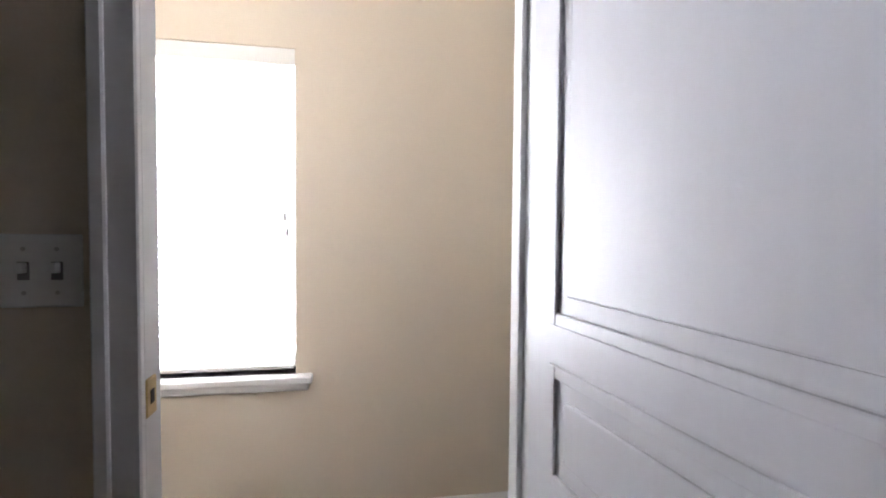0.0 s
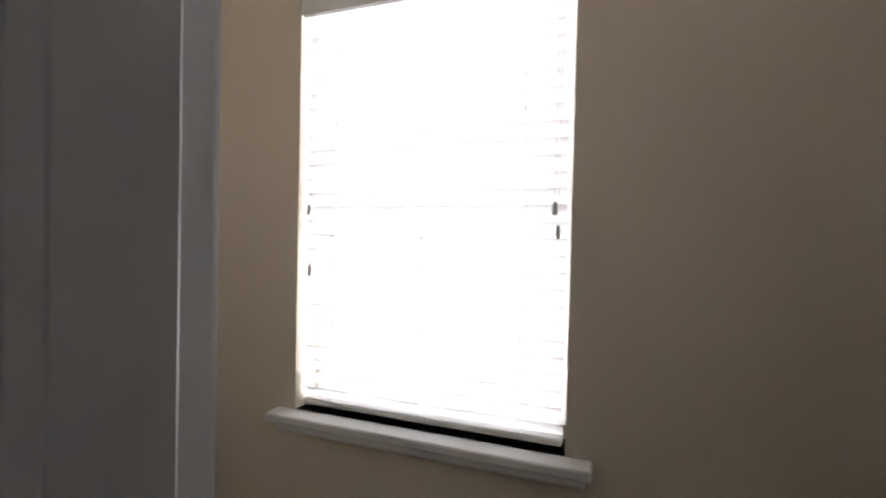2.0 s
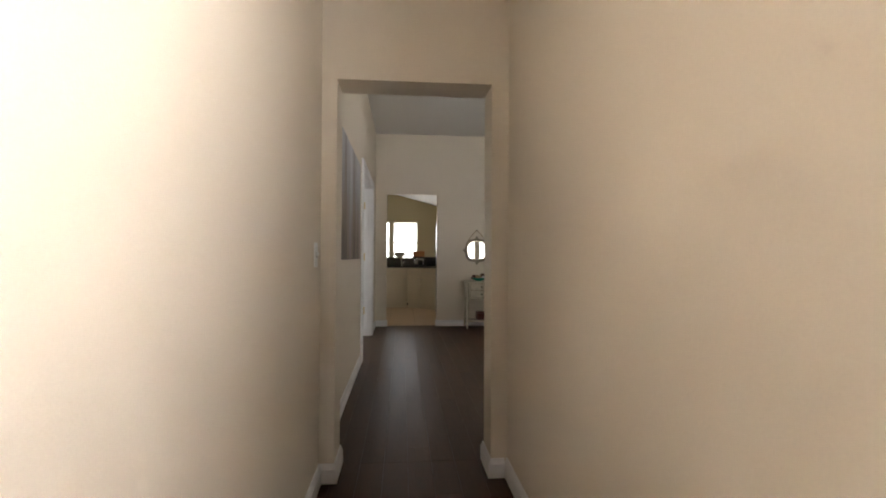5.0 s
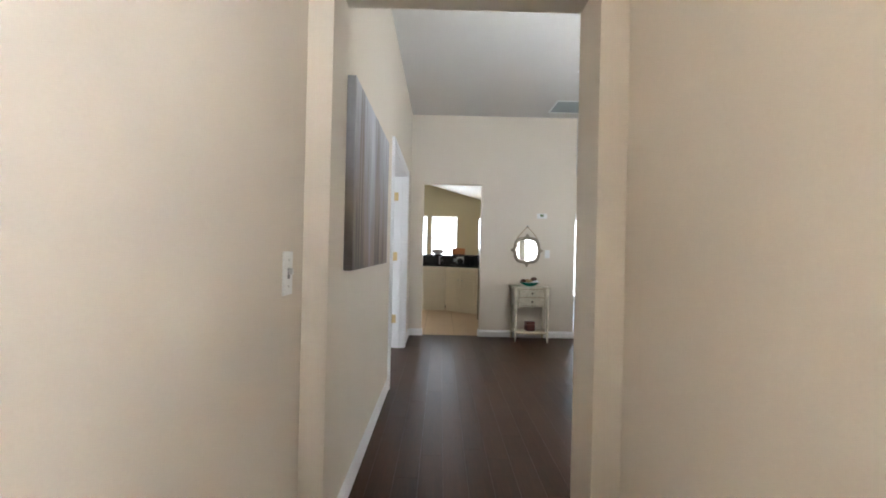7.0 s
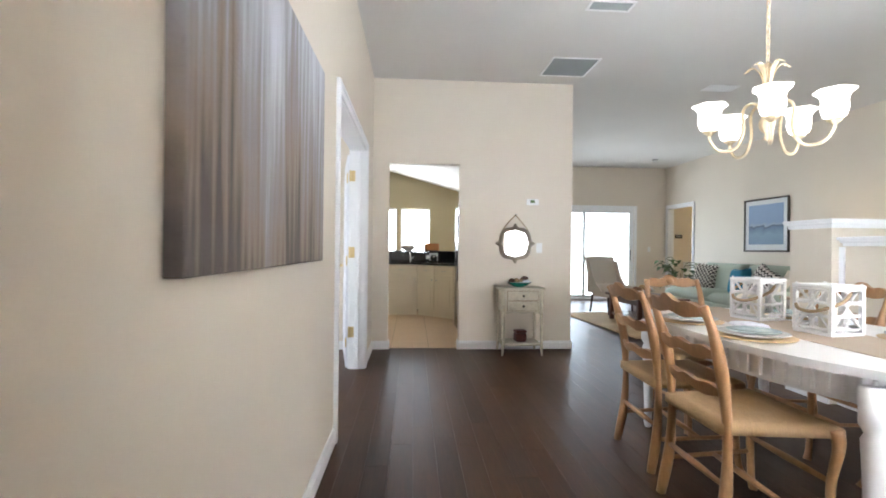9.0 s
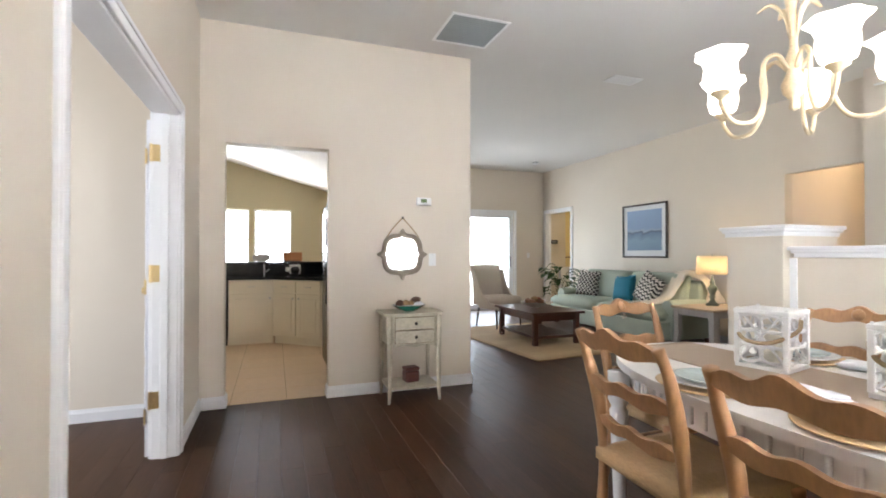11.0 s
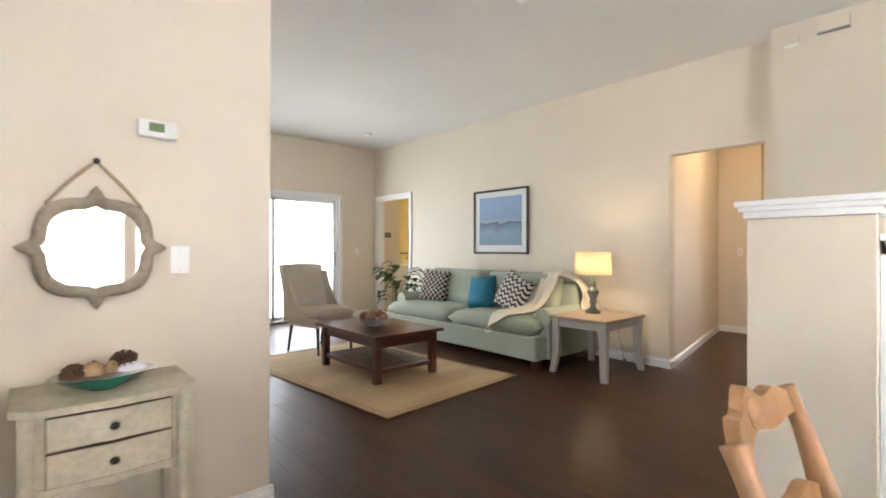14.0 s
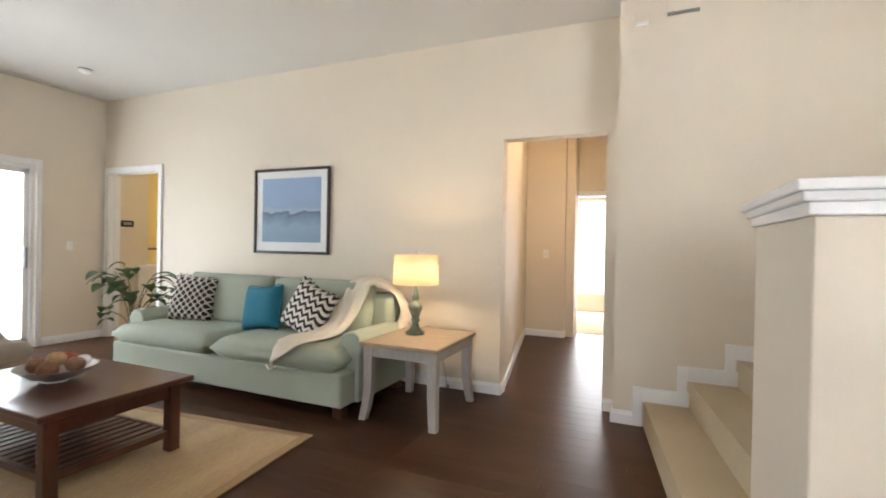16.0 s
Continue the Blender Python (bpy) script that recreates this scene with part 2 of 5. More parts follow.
def merge(bm, b):
    if bm is None:
        return b
    me = bpy.data.meshes.new("scratch")
    b.to_mesh(me)
    b.free()
    bm.from_mesh(me)
    bpy.data.meshes.remove(me)
    return bm


def lathe(profile, centre=(0, 0, 0), seg=24, bm=None, wave=0.0, lobes=6):
    """A turned shape from (radius, height) pairs; wave scallops its rim."""
    b = bmesh.new()
    rings = []
    top = max(z for _, z in profile)
    for r, z in profile:
        ring = []
        for i in range(seg):
            a = 2 * math.pi * i / seg
            k = 1 + wave * math.cos(lobes * a) * max(0.0, z / top if top else 0) ** 3
            ring.append(b.verts.new((centre[0] + r * k * math.cos(a), centre[1] + r * k * math.sin(a), centre[2] + z)))
        rings.append(ring)
    for p, q in zip(rings, rings[1:]):
        for i in range(seg):
            b.faces.new((p[i], p[(i + 1) % seg], q[(i + 1) % seg], q[i]))
    for ring in (rings[0], rings[-1]):
        if (ring[0].co - ring[seg // 2].co).length > 1e-4:
            b.faces.new(ring)
    bmesh.ops.remove_doubles(b, verts=b.verts, dist=1e-5)
    return merge(bm, b)


def spline(pts, n=6):
    """A smooth line through the points."""
    pts = [Vector(p) for p in pts]
    ext = [2 * pts[0] - pts[1]] + pts + [2 * pts[-1] - pts[-2]]
    out = []
    for i in range(1, len(ext) - 2):
        a, b, c, d = ext[i - 1:i + 3]
        for k in range(n):
            t = k / n
            out.append(0.5 * ((2 * b) + (c - a) * t + (2 * a - 5 * b + 4 * c - d) * t * t + (3 * b - a - 3 * c + d) * t ** 3))
    return out + [pts[-1]]


def tube(pts, r, seg=8, bm=None, flat=1.0):
    """A rod along the points; r is one radius or one for each point."""
    b = bmesh.new()
    pts = [Vector(p) for p in pts]
    rs = r if isinstance(r, (list, tuple)) else [r] * len(pts)
    rings, side = [], None
    for i, p in enumerate(pts):
        d = (pts[min(i + 1, len(pts) - 1)] - pts[max(i - 1, 0)]).normalized()
        if side is None:
            side = d.cross(Vector((0, 0, 1)) if abs(d.z) < 0.9 else Vector((1, 0, 0))).normalized()
        side = (side - d * side.dot(d)).normalized()
        up = d.cross(side)
        rings.append([b.verts.new(p + rs[i] * (math.cos(2 * math.pi * k / seg) * side + flat * math.sin(2 * math.pi * k / seg) * up)) for k in range(seg)])
    for p, q in zip(rings, rings[1:]):
        for k in range(seg):
            b.faces.new((p[k], p[(k + 1) % seg], q[(k + 1) % seg], q[k]))
    b.faces.new(rings[0])
    b.faces.new(rings[-1])
    return merge(bm, b)


def prism(outline, lo, hi, axis="z", bm=None, r=0.0):
    """A flat outline drawn out along an axis; (u, v) are the other two axes in order."""
    b = bmesh.new()

    def at(u, v, w):
        return {"x": (w, u, v), "y": (u, w, v), "z": (u, v, w)}[axis]
    a = [b.verts.new(at(u, v, lo)) for u, v in outline]
    c = [b.verts.new(at(u, v, hi)) for u, v in outline]
    b.faces.new(a)
    b.faces.new(c[::-1])
    n = len(outline)
    for i in range(n):
        b.faces.new((a[i], a[(i + 1) % n], c[(i + 1) % n], c[i]))
    if r:
        bmesh.ops.bevel(b, geom=[e for e in b.edges if e.calc_face_angle(0) > 0.9], offset=r, segments=2, profile=0.5, affect="EDGES")
    return merge(bm, b)


def cushion(w, d, h, puff=0.35, n=10, bm=None, pinch=0.0):
    """A stuffed cushion w x d x h about the origin, thin and soft at its rim."""
    b = bmesh.new()
    bmesh.ops.create_grid(b, x_segments=n, y_segments=n, size=0.5)
    top = list(b.verts)
    dup = bmesh.ops.duplicate(b, geom=list(b.verts) + list(b.edges) + list(b.faces))
    low = [g for g in dup["geom"] if isinstance(g, bmesh.types.BMVert)]
    for s, vs in ((1, top), (-1, low)):
        for v in vs:
            u, t = v.co.x * 2, v.co.y * 2
            k = max(0.0, (1 - u ** 4) * (1 - t ** 4)) ** puff
            pin = 1 - pinch * (1 - u * u if abs(t) > abs(u) else 1 - t * t) * max(abs(u), abs(t)) ** 4
            v.co = Vector((u / 2 * w * pin, t / 2 * d * pin, s * h / 2 * k))
    bmesh.ops.remove_doubles(b, verts=b.verts, dist=1e-4)
    return merge(bm, b)


def wall(name, axis, a0, a1, t0, t1, z0=0.0, z1=3.065, holes=(), material=None):
    """A wall along x or y with thickness t0 to t1; holes are (from, to, low, high)."""
    bm, cut = None, sorted(holes)

    def piece(p, q, lo, hi):
        nonlocal bm
        if q - p > 1e-4 and hi - lo > 1e-4:
            c = ((p, t0, lo), (q, t1, hi)) if axis == "x" else ((t0, p, lo), (t1, q, hi))
            bm = box(*c, bm=bm)
    pos = a0
    for p, q, lo, hi in cut:
        piece(pos, p, z0, z1)
        piece(p, q, z0, lo)
        piece(p, q, hi, z1)
        pos = q
    piece(pos, a1, z0, z1)
    bmesh.ops.remove_doubles(bm, verts=bm.verts, dist=1e-4)
    return tagged(part(name, bm, material or M_WALL), kind="structure")


def baseboard(p, q, n, h=0.095, z=0.0):
    """A moulded skirting from p to q on the floor, standing out along n."""
    p, q, n = Vector((*p, z)), Vector((*q, z)), Vector((*n, 0))
    prof = [(0, 0), (0.016, 0), (0.016, h * 0.72), (0.009, h * 0.86), (0.006, h), (0, h)]
    b = bmesh.new()
    e = [[b.verts.new(s + n * u + Vector((0, 0, v))) for u, v in prof] for s in (p, q)]
    for i in range(6):
        b.faces.new((e[0][i], e[0][(i + 1) % 6], e[1][(i + 1) % 6], e[1][i]))
    b.faces.new(e[0])
    b.faces.new(e[1])
    return tagged(part("baseboard", b, M_TRIM), kind="structure")


def casing(axis, plane, n, a0, a1, top, w=0.07, low=0.0):
    """Moulded trim round an opening on a wall's face; n is +1 or -1, the way it stands out."""
    bm = None
    for d, s, e in ((0.018, 0.0, 0.0), (0.026, w * 0.62, 0.003)):
        lo, hi = sorted((plane, plane + n * d))
        v = w - e
        for u0, u1, z0, z1 in ((a0 - v, a0 - s, low, top + s), (a1 + s, a1 + v, low, top + s), (a0 - v, a1 + v, top + s, top + v)):
            c = ((u0, lo, z0), (u1, hi, z1)) if axis == "x" else ((lo, u0, z0), (hi, u1, z1))
            bm = box(*c, r=0.003, bm=bm, seg=1)
    return tagged(part("trim", bm, M_TRIM), kind="structure")


# ---- structure ----
H = 3.065
wall("wall_hall_entry", "y", -9.7, -5.153, -0.304, -0.184, holes=[(-8.437, -7.711, 0, 2.05)])
wall("wall_hall_window", "y", -9.7, -5.153, 0.754, 0.911, holes=[(-7.867, -7.067, 0.644, 1.895)])
wall("wall_hall_front", "x", -3.7, 0.911, -9.84, -9.7)
wall("wall_front", "x", -0.36, 6.2, -5.153, -4.945, holes=[(-0.110, 0.669, 0, 1.99), (1.30, 2.14, 0.72, 2.12), (2.28, 3.12, 0.72, 2.12)])
# the opening holds an added window that lets the den's fill light in
wall("wall_entry_west", "y", -9.84, 0.0, -3.80, -3.66, holes=[(-2.95, -1.45, 0.7, 2.2)])
wall("wall_entry_north", "x", -3.66, -0.36, -5.065, -4.945)
wall("wall_den", "y", -4.945, 0.0, -0.345, -0.212, holes=[(-2.50, -0.86, 0, 2.07)])
wall("wall_kitchen", "x", -3.7, 2.08, 0.0, 0.125, holes=[(-0.032, 0.773, 0, 2.107)])
wall("wall_kitchen_east", "y", 0.125, 5.22, 1.955, 2.08)
wall("wall_kitchen_west", "y", 0.125, 6.0, -2.62, -2.5, material=M_KWALL)
wall("wall_kitchen_north", "x", -2.62, 2.08, 6.0, 6.14, holes=[(-1.60, -0.98, 0.9, 2.11), (-0.86, -0.14, 0.9, 2.11), (-0.05, 0.66, 0.9, 2.11)], material=M_KWALL)
wall("wall_nook_east", "y", 5.36, 6.0, 1.955, 2.08, material=M_KWALL)
wall("wall_living_north", "x", 1.955, 6.12, 5.22, 5.36, holes=[(2.90, 5.36, 0, 2.12)])
wall("wall_sofa", "y", -1.09, 5.36, 6.12, 6.25, holes=[(-1.0, -0.163, 0, 2.18), (4.17, 5.12, 0, 2.125)])
wall("wall_stair", "y", -4.945, -1.09, 5.90, 6.25)
# passage behind the living room
tagged(part("wall_passage_left", prism([(6.25, -0.155), (9.0, 0.31), (9.0, 0.44), (6.25, -0.04)], 0, H), M_WALL), kind="structure")
wall("wall_passage_end", "y", -0.24, 0.44, 9.0, 9.12)
wall("wall_passage_side", "x", 9.12, 9.45, -0.36, -0.24)
wall("wall_passage_door", "y", -1.2, -0.24, 9.45, 9.57, holes=[(-1.06, -0.33, 0, 2.05)])
wall("wall_passage_right", "x", 6.25, 9.45, -1.22, -1.09)
wall("wall_bedroom_north", "x", 9.57, 12.1, 1.0, 1.12)
wall("wall_bedroom_south", "x", 9.57, 12.1, -2.4, -2.28)
wall("wall_bedroom_west_a", "y", -2.28, -1.2, 9.45, 9.57)
wall("wall_bedroom_west_b", "y", -0.24, 1.0, 9.45, 9.57)
wall("wall_bedroom_east", "y", -2.4, 1.12, 12.1, 12.2, holes=[(-1.5, 0.3, 0.35, 2.25)])
# study behind the sofa wall
wall("wall_study_south", "x", 6.25, 8.6, 3.2, 3.32)
wall("wall_study_east", "y", 3.32, 6.0, 8.3, 8.42, material=M_YWALL)
wall("wall_study_nib", "x", 6.25, 6.98, 5.62, 5.74)
# opening for an added window, kept out of sight past the nib
wall("wall_study_north", "x", 6.12, 8.42, 6.0, 6.12, holes=[(7.60, 8.22, 0.9, 2.1)], material=M_YWALL)
wall("wall_study_west", "y", 5.36, 6.0, 6.12, 6.25)

tagged(part("ceiling", box((-3.8, -9.84, H), (0.911, -5.153, H + 0.14), bm=box((-3.8, -5.153, H), (12.2, 6.14, H + 0.14))), M_CEIL), kind="structure")
tagged(part("ceiling_kitchen", prism([(-2.5, 2.70), (-0.55, 3.05), (1.955, 2.36), (1.955, 2.44), (-0.55, 3.06), (-2.5, 2.78)], 0.125, 6.0, "y"), M_CEIL), kind="structure")

# skirtings
for p, q, n in (((0.754, -9.7), (0.754, -5.153), (-1, 0)), ((-0.184, -7.64), (-0.184, -5.153), (1, 0)),
                ((-0.184, -5.153), (-0.110, -5.153), (0, -1)), ((0.669, -5.153), (0.738, -5.153), (0, -1)),
                ((-0.110, -5.169), (-0.110, -4.929), (1, 0)), ((0.669, -5.169), (0.669, -4.929), (-1, 0)),
                ((0.669, -4.945), (5.9, -4.945), (0, 1)), ((-0.212, -4.945), (-0.212, -2.57), (1, 0)), ((-0.212, -0.79), (-0.212, 0), (1, 0)),
                ((-0.196, 0), (-0.032, 0), (0, -1)), ((0.773, 0), (2.096, 0), (0, -1)), ((-0.032, -0.016), (-0.032, 0.125), (1, 0)), ((0.773, -0.016), (0.773, 0.125), (-1, 0)),
                ((2.08, -0.016), (2.08, 5.22), (1, 0)), ((2.096, 5.22), (2.84, 5.22), (0, -1)), ((5.43, 5.22), (6.104, 5.22), (0, -1)),
                ((6.12, -0.163), (6.12, 4.10), (-1, 0)), ((6.104, -0.163), (6.25, -0.163), (0, -1)),
                ((6.12, -1.09), (6.12, -1.0), (-1, 0)), ((5.884, -1.09), (6.104, -1.09), (0, 1)), ((5.90, -1.29), (5.90, -1.09), (-1, 0)),
                ((9.0, -0.24), (9.0, 0.31), (-1, 0)), ((9.0, -0.24), (9.45, -0.24), (0, -1)), ((6.25, -1.09), (9.45, -1.09), (0, 1)),
                ((-3.66, 0), (-0.345, 0), (0, -1)), ((-0.345, -4.945), (-0.345, -2.57), (-1, 0))):
    baseboard(p, q, n)
v = Vector((2.75, 0.465)).normalized()
baseboard((6.25, -0.155), (9.0, 0.31), (v.y, -v.x))

# door and opening trims
casing("y", -0.304, -1, -8.437, -7.766, 2.05)
casing("y", -0.184, 1, -8.437, -7.711, 2.05)
casing("y", -0.212, 1, -2.50, -0.86, 2.07)
casing("y", -0.345, -1, -2.50, -0.86, 2.07)
casing("y", 6.12, -1, 4.17, 5.12, 2.125)
casing("x", 5.22, -1, 2.90, 5.36, 2.12, w=0.06)
casing("y", 9.45, -1, -1.06, -0.33, 2.05)


def jamb(axis, t0, t1, a0, a1, top):
    """The lining of a doorway, with its stop."""
    bm, k, mid = None, 0.012, (t0 + t1) / 2
    for u0, u1, z0, z1, s0, s1 in ((a0, a0 + k, 0, top, t0, t1), (a1 - k, a1, 0, top, t0, t1), (a0, a1, top - k, top, t0, t1),
                                  (a0 + k, a0 + 2 * k, 0, top - k, mid - 0.02, mid + 0.02), (a1 - 2 * k, a1 - k, 0, top - k, mid - 0.02, mid + 0.02)):
        c = ((u0, s0, z0), (u1, s1, z1)) if axis == "x" else ((s0, u0, z0), (s1, u1, z1))
        bm = box(*c, r=0.002, bm=bm, seg=1)
    return tagged(part("trim", bm, M_TRIM), kind="structure")


jamb("y", -0.306, -0.182, -8.437, -7.711, 2.05)
tagged(part("trim", box((-0.307, -7.766, 0), (-0.244, -7.723, 2.037), 0.003), M_TRIM), kind="structure")
jamb("y", -0.347, -0.210, -2.50, -0.86, 2.07)
jamb("y", 6.118, 6.252, 4.17, 5.12, 2.125)
jamb("y", 9.448, 9.572, -1.06, -0.33, 2.05)


def window(name, axis, inner, outer, a0, a1, z0, z1, sill=True, mid=True):
    """A sash window set in its opening, with a sill on the room's side."""
    w = thing(name, "white-framed sash window with clear panes", "window", kind="structure")
    s = 1 if outer > inner else -1
    d0 = outer - s * 0.05

    def c(u0, u1, lo, hi, p, q):
        p, q = sorted((p, q))
        return ((u0, p, lo), (u1, q, hi)) if axis == "x" else ((p, u0, lo), (q, u1, hi))
    bm = None
    for u0, u1, lo, hi in ((a0, a0 + 0.035, z0, z1), (a1 - 0.035, a1, z0, z1), (a0, a1, z0, z0 + 0.04), (a0, a1, z1 - 0.04, z1)):
        bm = box(*c(u0, u1, lo, hi, d0, outer), r=0.003, bm=bm, seg=1)
    part("window_frame", bm, M_TRIM, w)
    zm = (z0 + z1) / 2
    if mid:
        part("meeting_rail", box(*c(a0 + 0.035, a1 - 0.035, zm - 0.02, zm + 0.02, d0 + s * 0.005, outer - s * 0.01), r=0.003), M_TRIM, w)
    for lo, hi in ((z0 + 0.04, zm - 0.02), (zm + 0.02, z1 - 0.04)):
        g = part("pane", box(*c(a0 + 0.035, a1 - 0.035, lo, hi, outer - s * 0.022, outer - s * 0.018)), M_GLASS, w)
        g.visible_shadow = False
    if sill:
        part("window_sill", box(*c(a0 - 0.065, a1 + 0.065, z0 - 0.028, z0, inner - s * 0.06, outer - s * 0.05), r=0.006), M_TRIM, w)
        part("window_sill", box(*c(a0 - 0.05, a1 + 0.05, z0 - 0.062, z0 - 0.028, inner - s * 0.03, inner), r=0.008), M_TRIM, w, "moulded apron below the sill")
    return w


def blind(axis, plane, s, a0, a1, z0, z1, label, tilt=58, step=0.0455):
    """A slatted blind: head rail, slats on their tilt, cords, bottom rail."""
    b = thing("window_blind", label, "blind")

    def at(u, d, z):
        return (u, plane + d, z) if axis == "x" else (plane + d, u, z)

    def bx(u0, u1, p, q, lo, hi, r=0.002):
        p, q = sorted((p, q))
        return box(at(u0, p, lo), at(u1, q, hi), r=r, seg=1)
    part("head_rail", bx(a0 - 0.01, a1 + 0.01, -0.035, 0.03, z1 - 0.065, z1 + 0.004, 0.006), M_PLASTIC, b)
    part("bottom_rail", bx(a0 + 0.012, a1 - 0.012, -0.022, 0.022, z0 + 0.012, z0 + 0.03, 0.004), M_PLASTIC, b)
    h, ang = 0.025, radians(tilt)
    bm = bmesh.new()
    ring, cords = [], (a0 + 0.12, (a0 + a1) / 2, a1 - 0.12)
    cuts = [a0 + 0.012] + [c + e for c in cords for e in (-0.0045, 0.0045)] + [a1 - 0.012]
    for u in cuts:
        row = []
        for k in range(7):
            f = k / 3 - 1
            off = 0.0025 * (1 - f * f)
            p = Vector(at(u, s * (f * h * math.cos(ang) + off * math.sin(ang)), off * math.cos(ang) - f * h * math.sin(ang))) - Vector(at(0, 0, 0))
            row.append((bm.verts.new(p), bm.verts.new(p - Vector((0, 0, 0.0022)))))
        ring.append(row)
    for i in range(len(cuts) - 1):
        for k in range(6):
            if i % 2 and k in (2, 3):
                continue
            for j in (0, 1):
                bm.faces.new((ring[i][k][j], ring[i][k + 1][j], ring[i + 1][k + 1][j], ring[i + 1][k][j]))
    first = part("slat", bm, M_SLAT, b)
    mesh = first.data
    z = z0 + 0.05
    first.location = at(0, 0, z)
    z += step
    while z < z1 - 0.075:
        o = new("slat", mesh)
        o.parent = b
        o.location = at(0, 0, z)
        z += step
    for u in (a0 + 0.12, (a0 + a1) / 2, a1 - 0.12):
        part("ladder_cord", tube([at(u, -s * 0.027, z0 + 0.03), at(u, -s * 0.027, z1 - 0.06)], 0.0012, 5), M_PLASTIC, b)
    return b


window("window_1", "y", 0.754, 0.911, -7.867, -7.067, 0.644, 1.895)
hall_blind = blind("y", 0.795, 1, -7.867, -7.067, 0.644, 1.895, "white two-inch slatted blind half closed over hall window", tilt=46, step=0.0425)
for u, z in ((-7.099, 1.254), (-7.104, 1.072), (-7.826, 1.255), (-7.835, 1.196)):
    part("cord_tassel", lathe([(0.002, 0.035), (0.005, 0.03), (0.007, 0.004), (0.003, 0)], (0.762, u, z - 0.02), 10), M_GREY, hall_blind, "grey cord tassel")
    part("lift_cord", tube([(0.762, u, z + 0.01), (0.764, u, 1.84)], 0.001, 5), M_PLASTIC, hall_blind)
for x0, n in ((1.30, 2), (2.28, 3)):
    window("window_%d" % n, "x", -4.945, -5.153, x0, x0 + 0.84, 0.72, 2.12)
    blind("x", -4.985, -1, x0, x0 + 0.84, 0.72, 2.12, "white slatted blind over dining room window", step=0.05)
for i, (x0, x1) in enumerate(((-1.60, -0.98), (-0.86, -0.14), (-0.05, 0.66))):
    window("window_%d" % (4 + i), "x", 6.0, 6.14, x0, x1, 0.9, 2.11, sill=False)
# unseen den window, added to go with the fill lamp
window("window_7", "y", -3.66, -3.80, -2.95, -1.45, 0.7, 2.2)
window("window_8", "y", 12.1, 12.2, -1.5, 0.3, 0.35, 2.25, sill=False)
# blind added to screen off the green lawn and keep the doorway white
blind("y", 12.07, 1, -1.5, 0.3, 0.35, 2.25, "added white slatted blind screening the lawn from the bedroom", step=0.05)
# added study window, unseen, where the warm fill lamp stands
window("window_9", "x", 6.0, 6.12, 7.60, 8.22, 0.9, 2.1, sill=False)

# sliding patio door
sd = thing("door_1", "white aluminium sliding patio door, closed, bright outside", "sliding door", kind="structure")
part("door_frame", box((2.90, 5.24, 0), (2.94, 5.34, 2.12), 0.004), M_TRIM, sd)
part("door_frame", box((5.32, 5.24, 0), (5.36, 5.34, 2.12), 0.004), M_TRIM, sd)
part("door_frame", box((2.94, 5.24, 2.07), (5.32, 5.34, 2.12), 0.004), M_TRIM, sd)
part("door_track", box((2.94, 5.24, 0), (5.32, 5.34, 0.035), 0.004), M_STEEL, sd)
for x0, x1, y in ((2.94, 4.23, 5.305), (4.17, 5.32, 5.265)):
    bm = None
    for c in (((x0, y, 0.04), (x0 + 0.055, y + 0.03, 2.07)), ((x1 - 0.055, y, 0.04), (x1, y + 0.03, 2.07)), ((x0, y, 0.04), (x1, y + 0.03, 0.11)), ((x0, y, 2.01), (x1, y + 0.03, 2.07))):
        bm = box(*c, r=0.003, bm=bm, seg=1)
    leaf = part("sash", bm, M_TRIM, sd)
    g = part("pane", box((x0 + 0.055, y + 0.013, 0.11), (x1 - 0.055, y + 0.017, 2.01)), M_GLASS, leaf)
    g.visible_shadow = False
part("handle", box((5.27, 5.23, 0.92), (5.295, 5.262, 1.16), 0.005), M_GREY, sd, "grey pull handle")


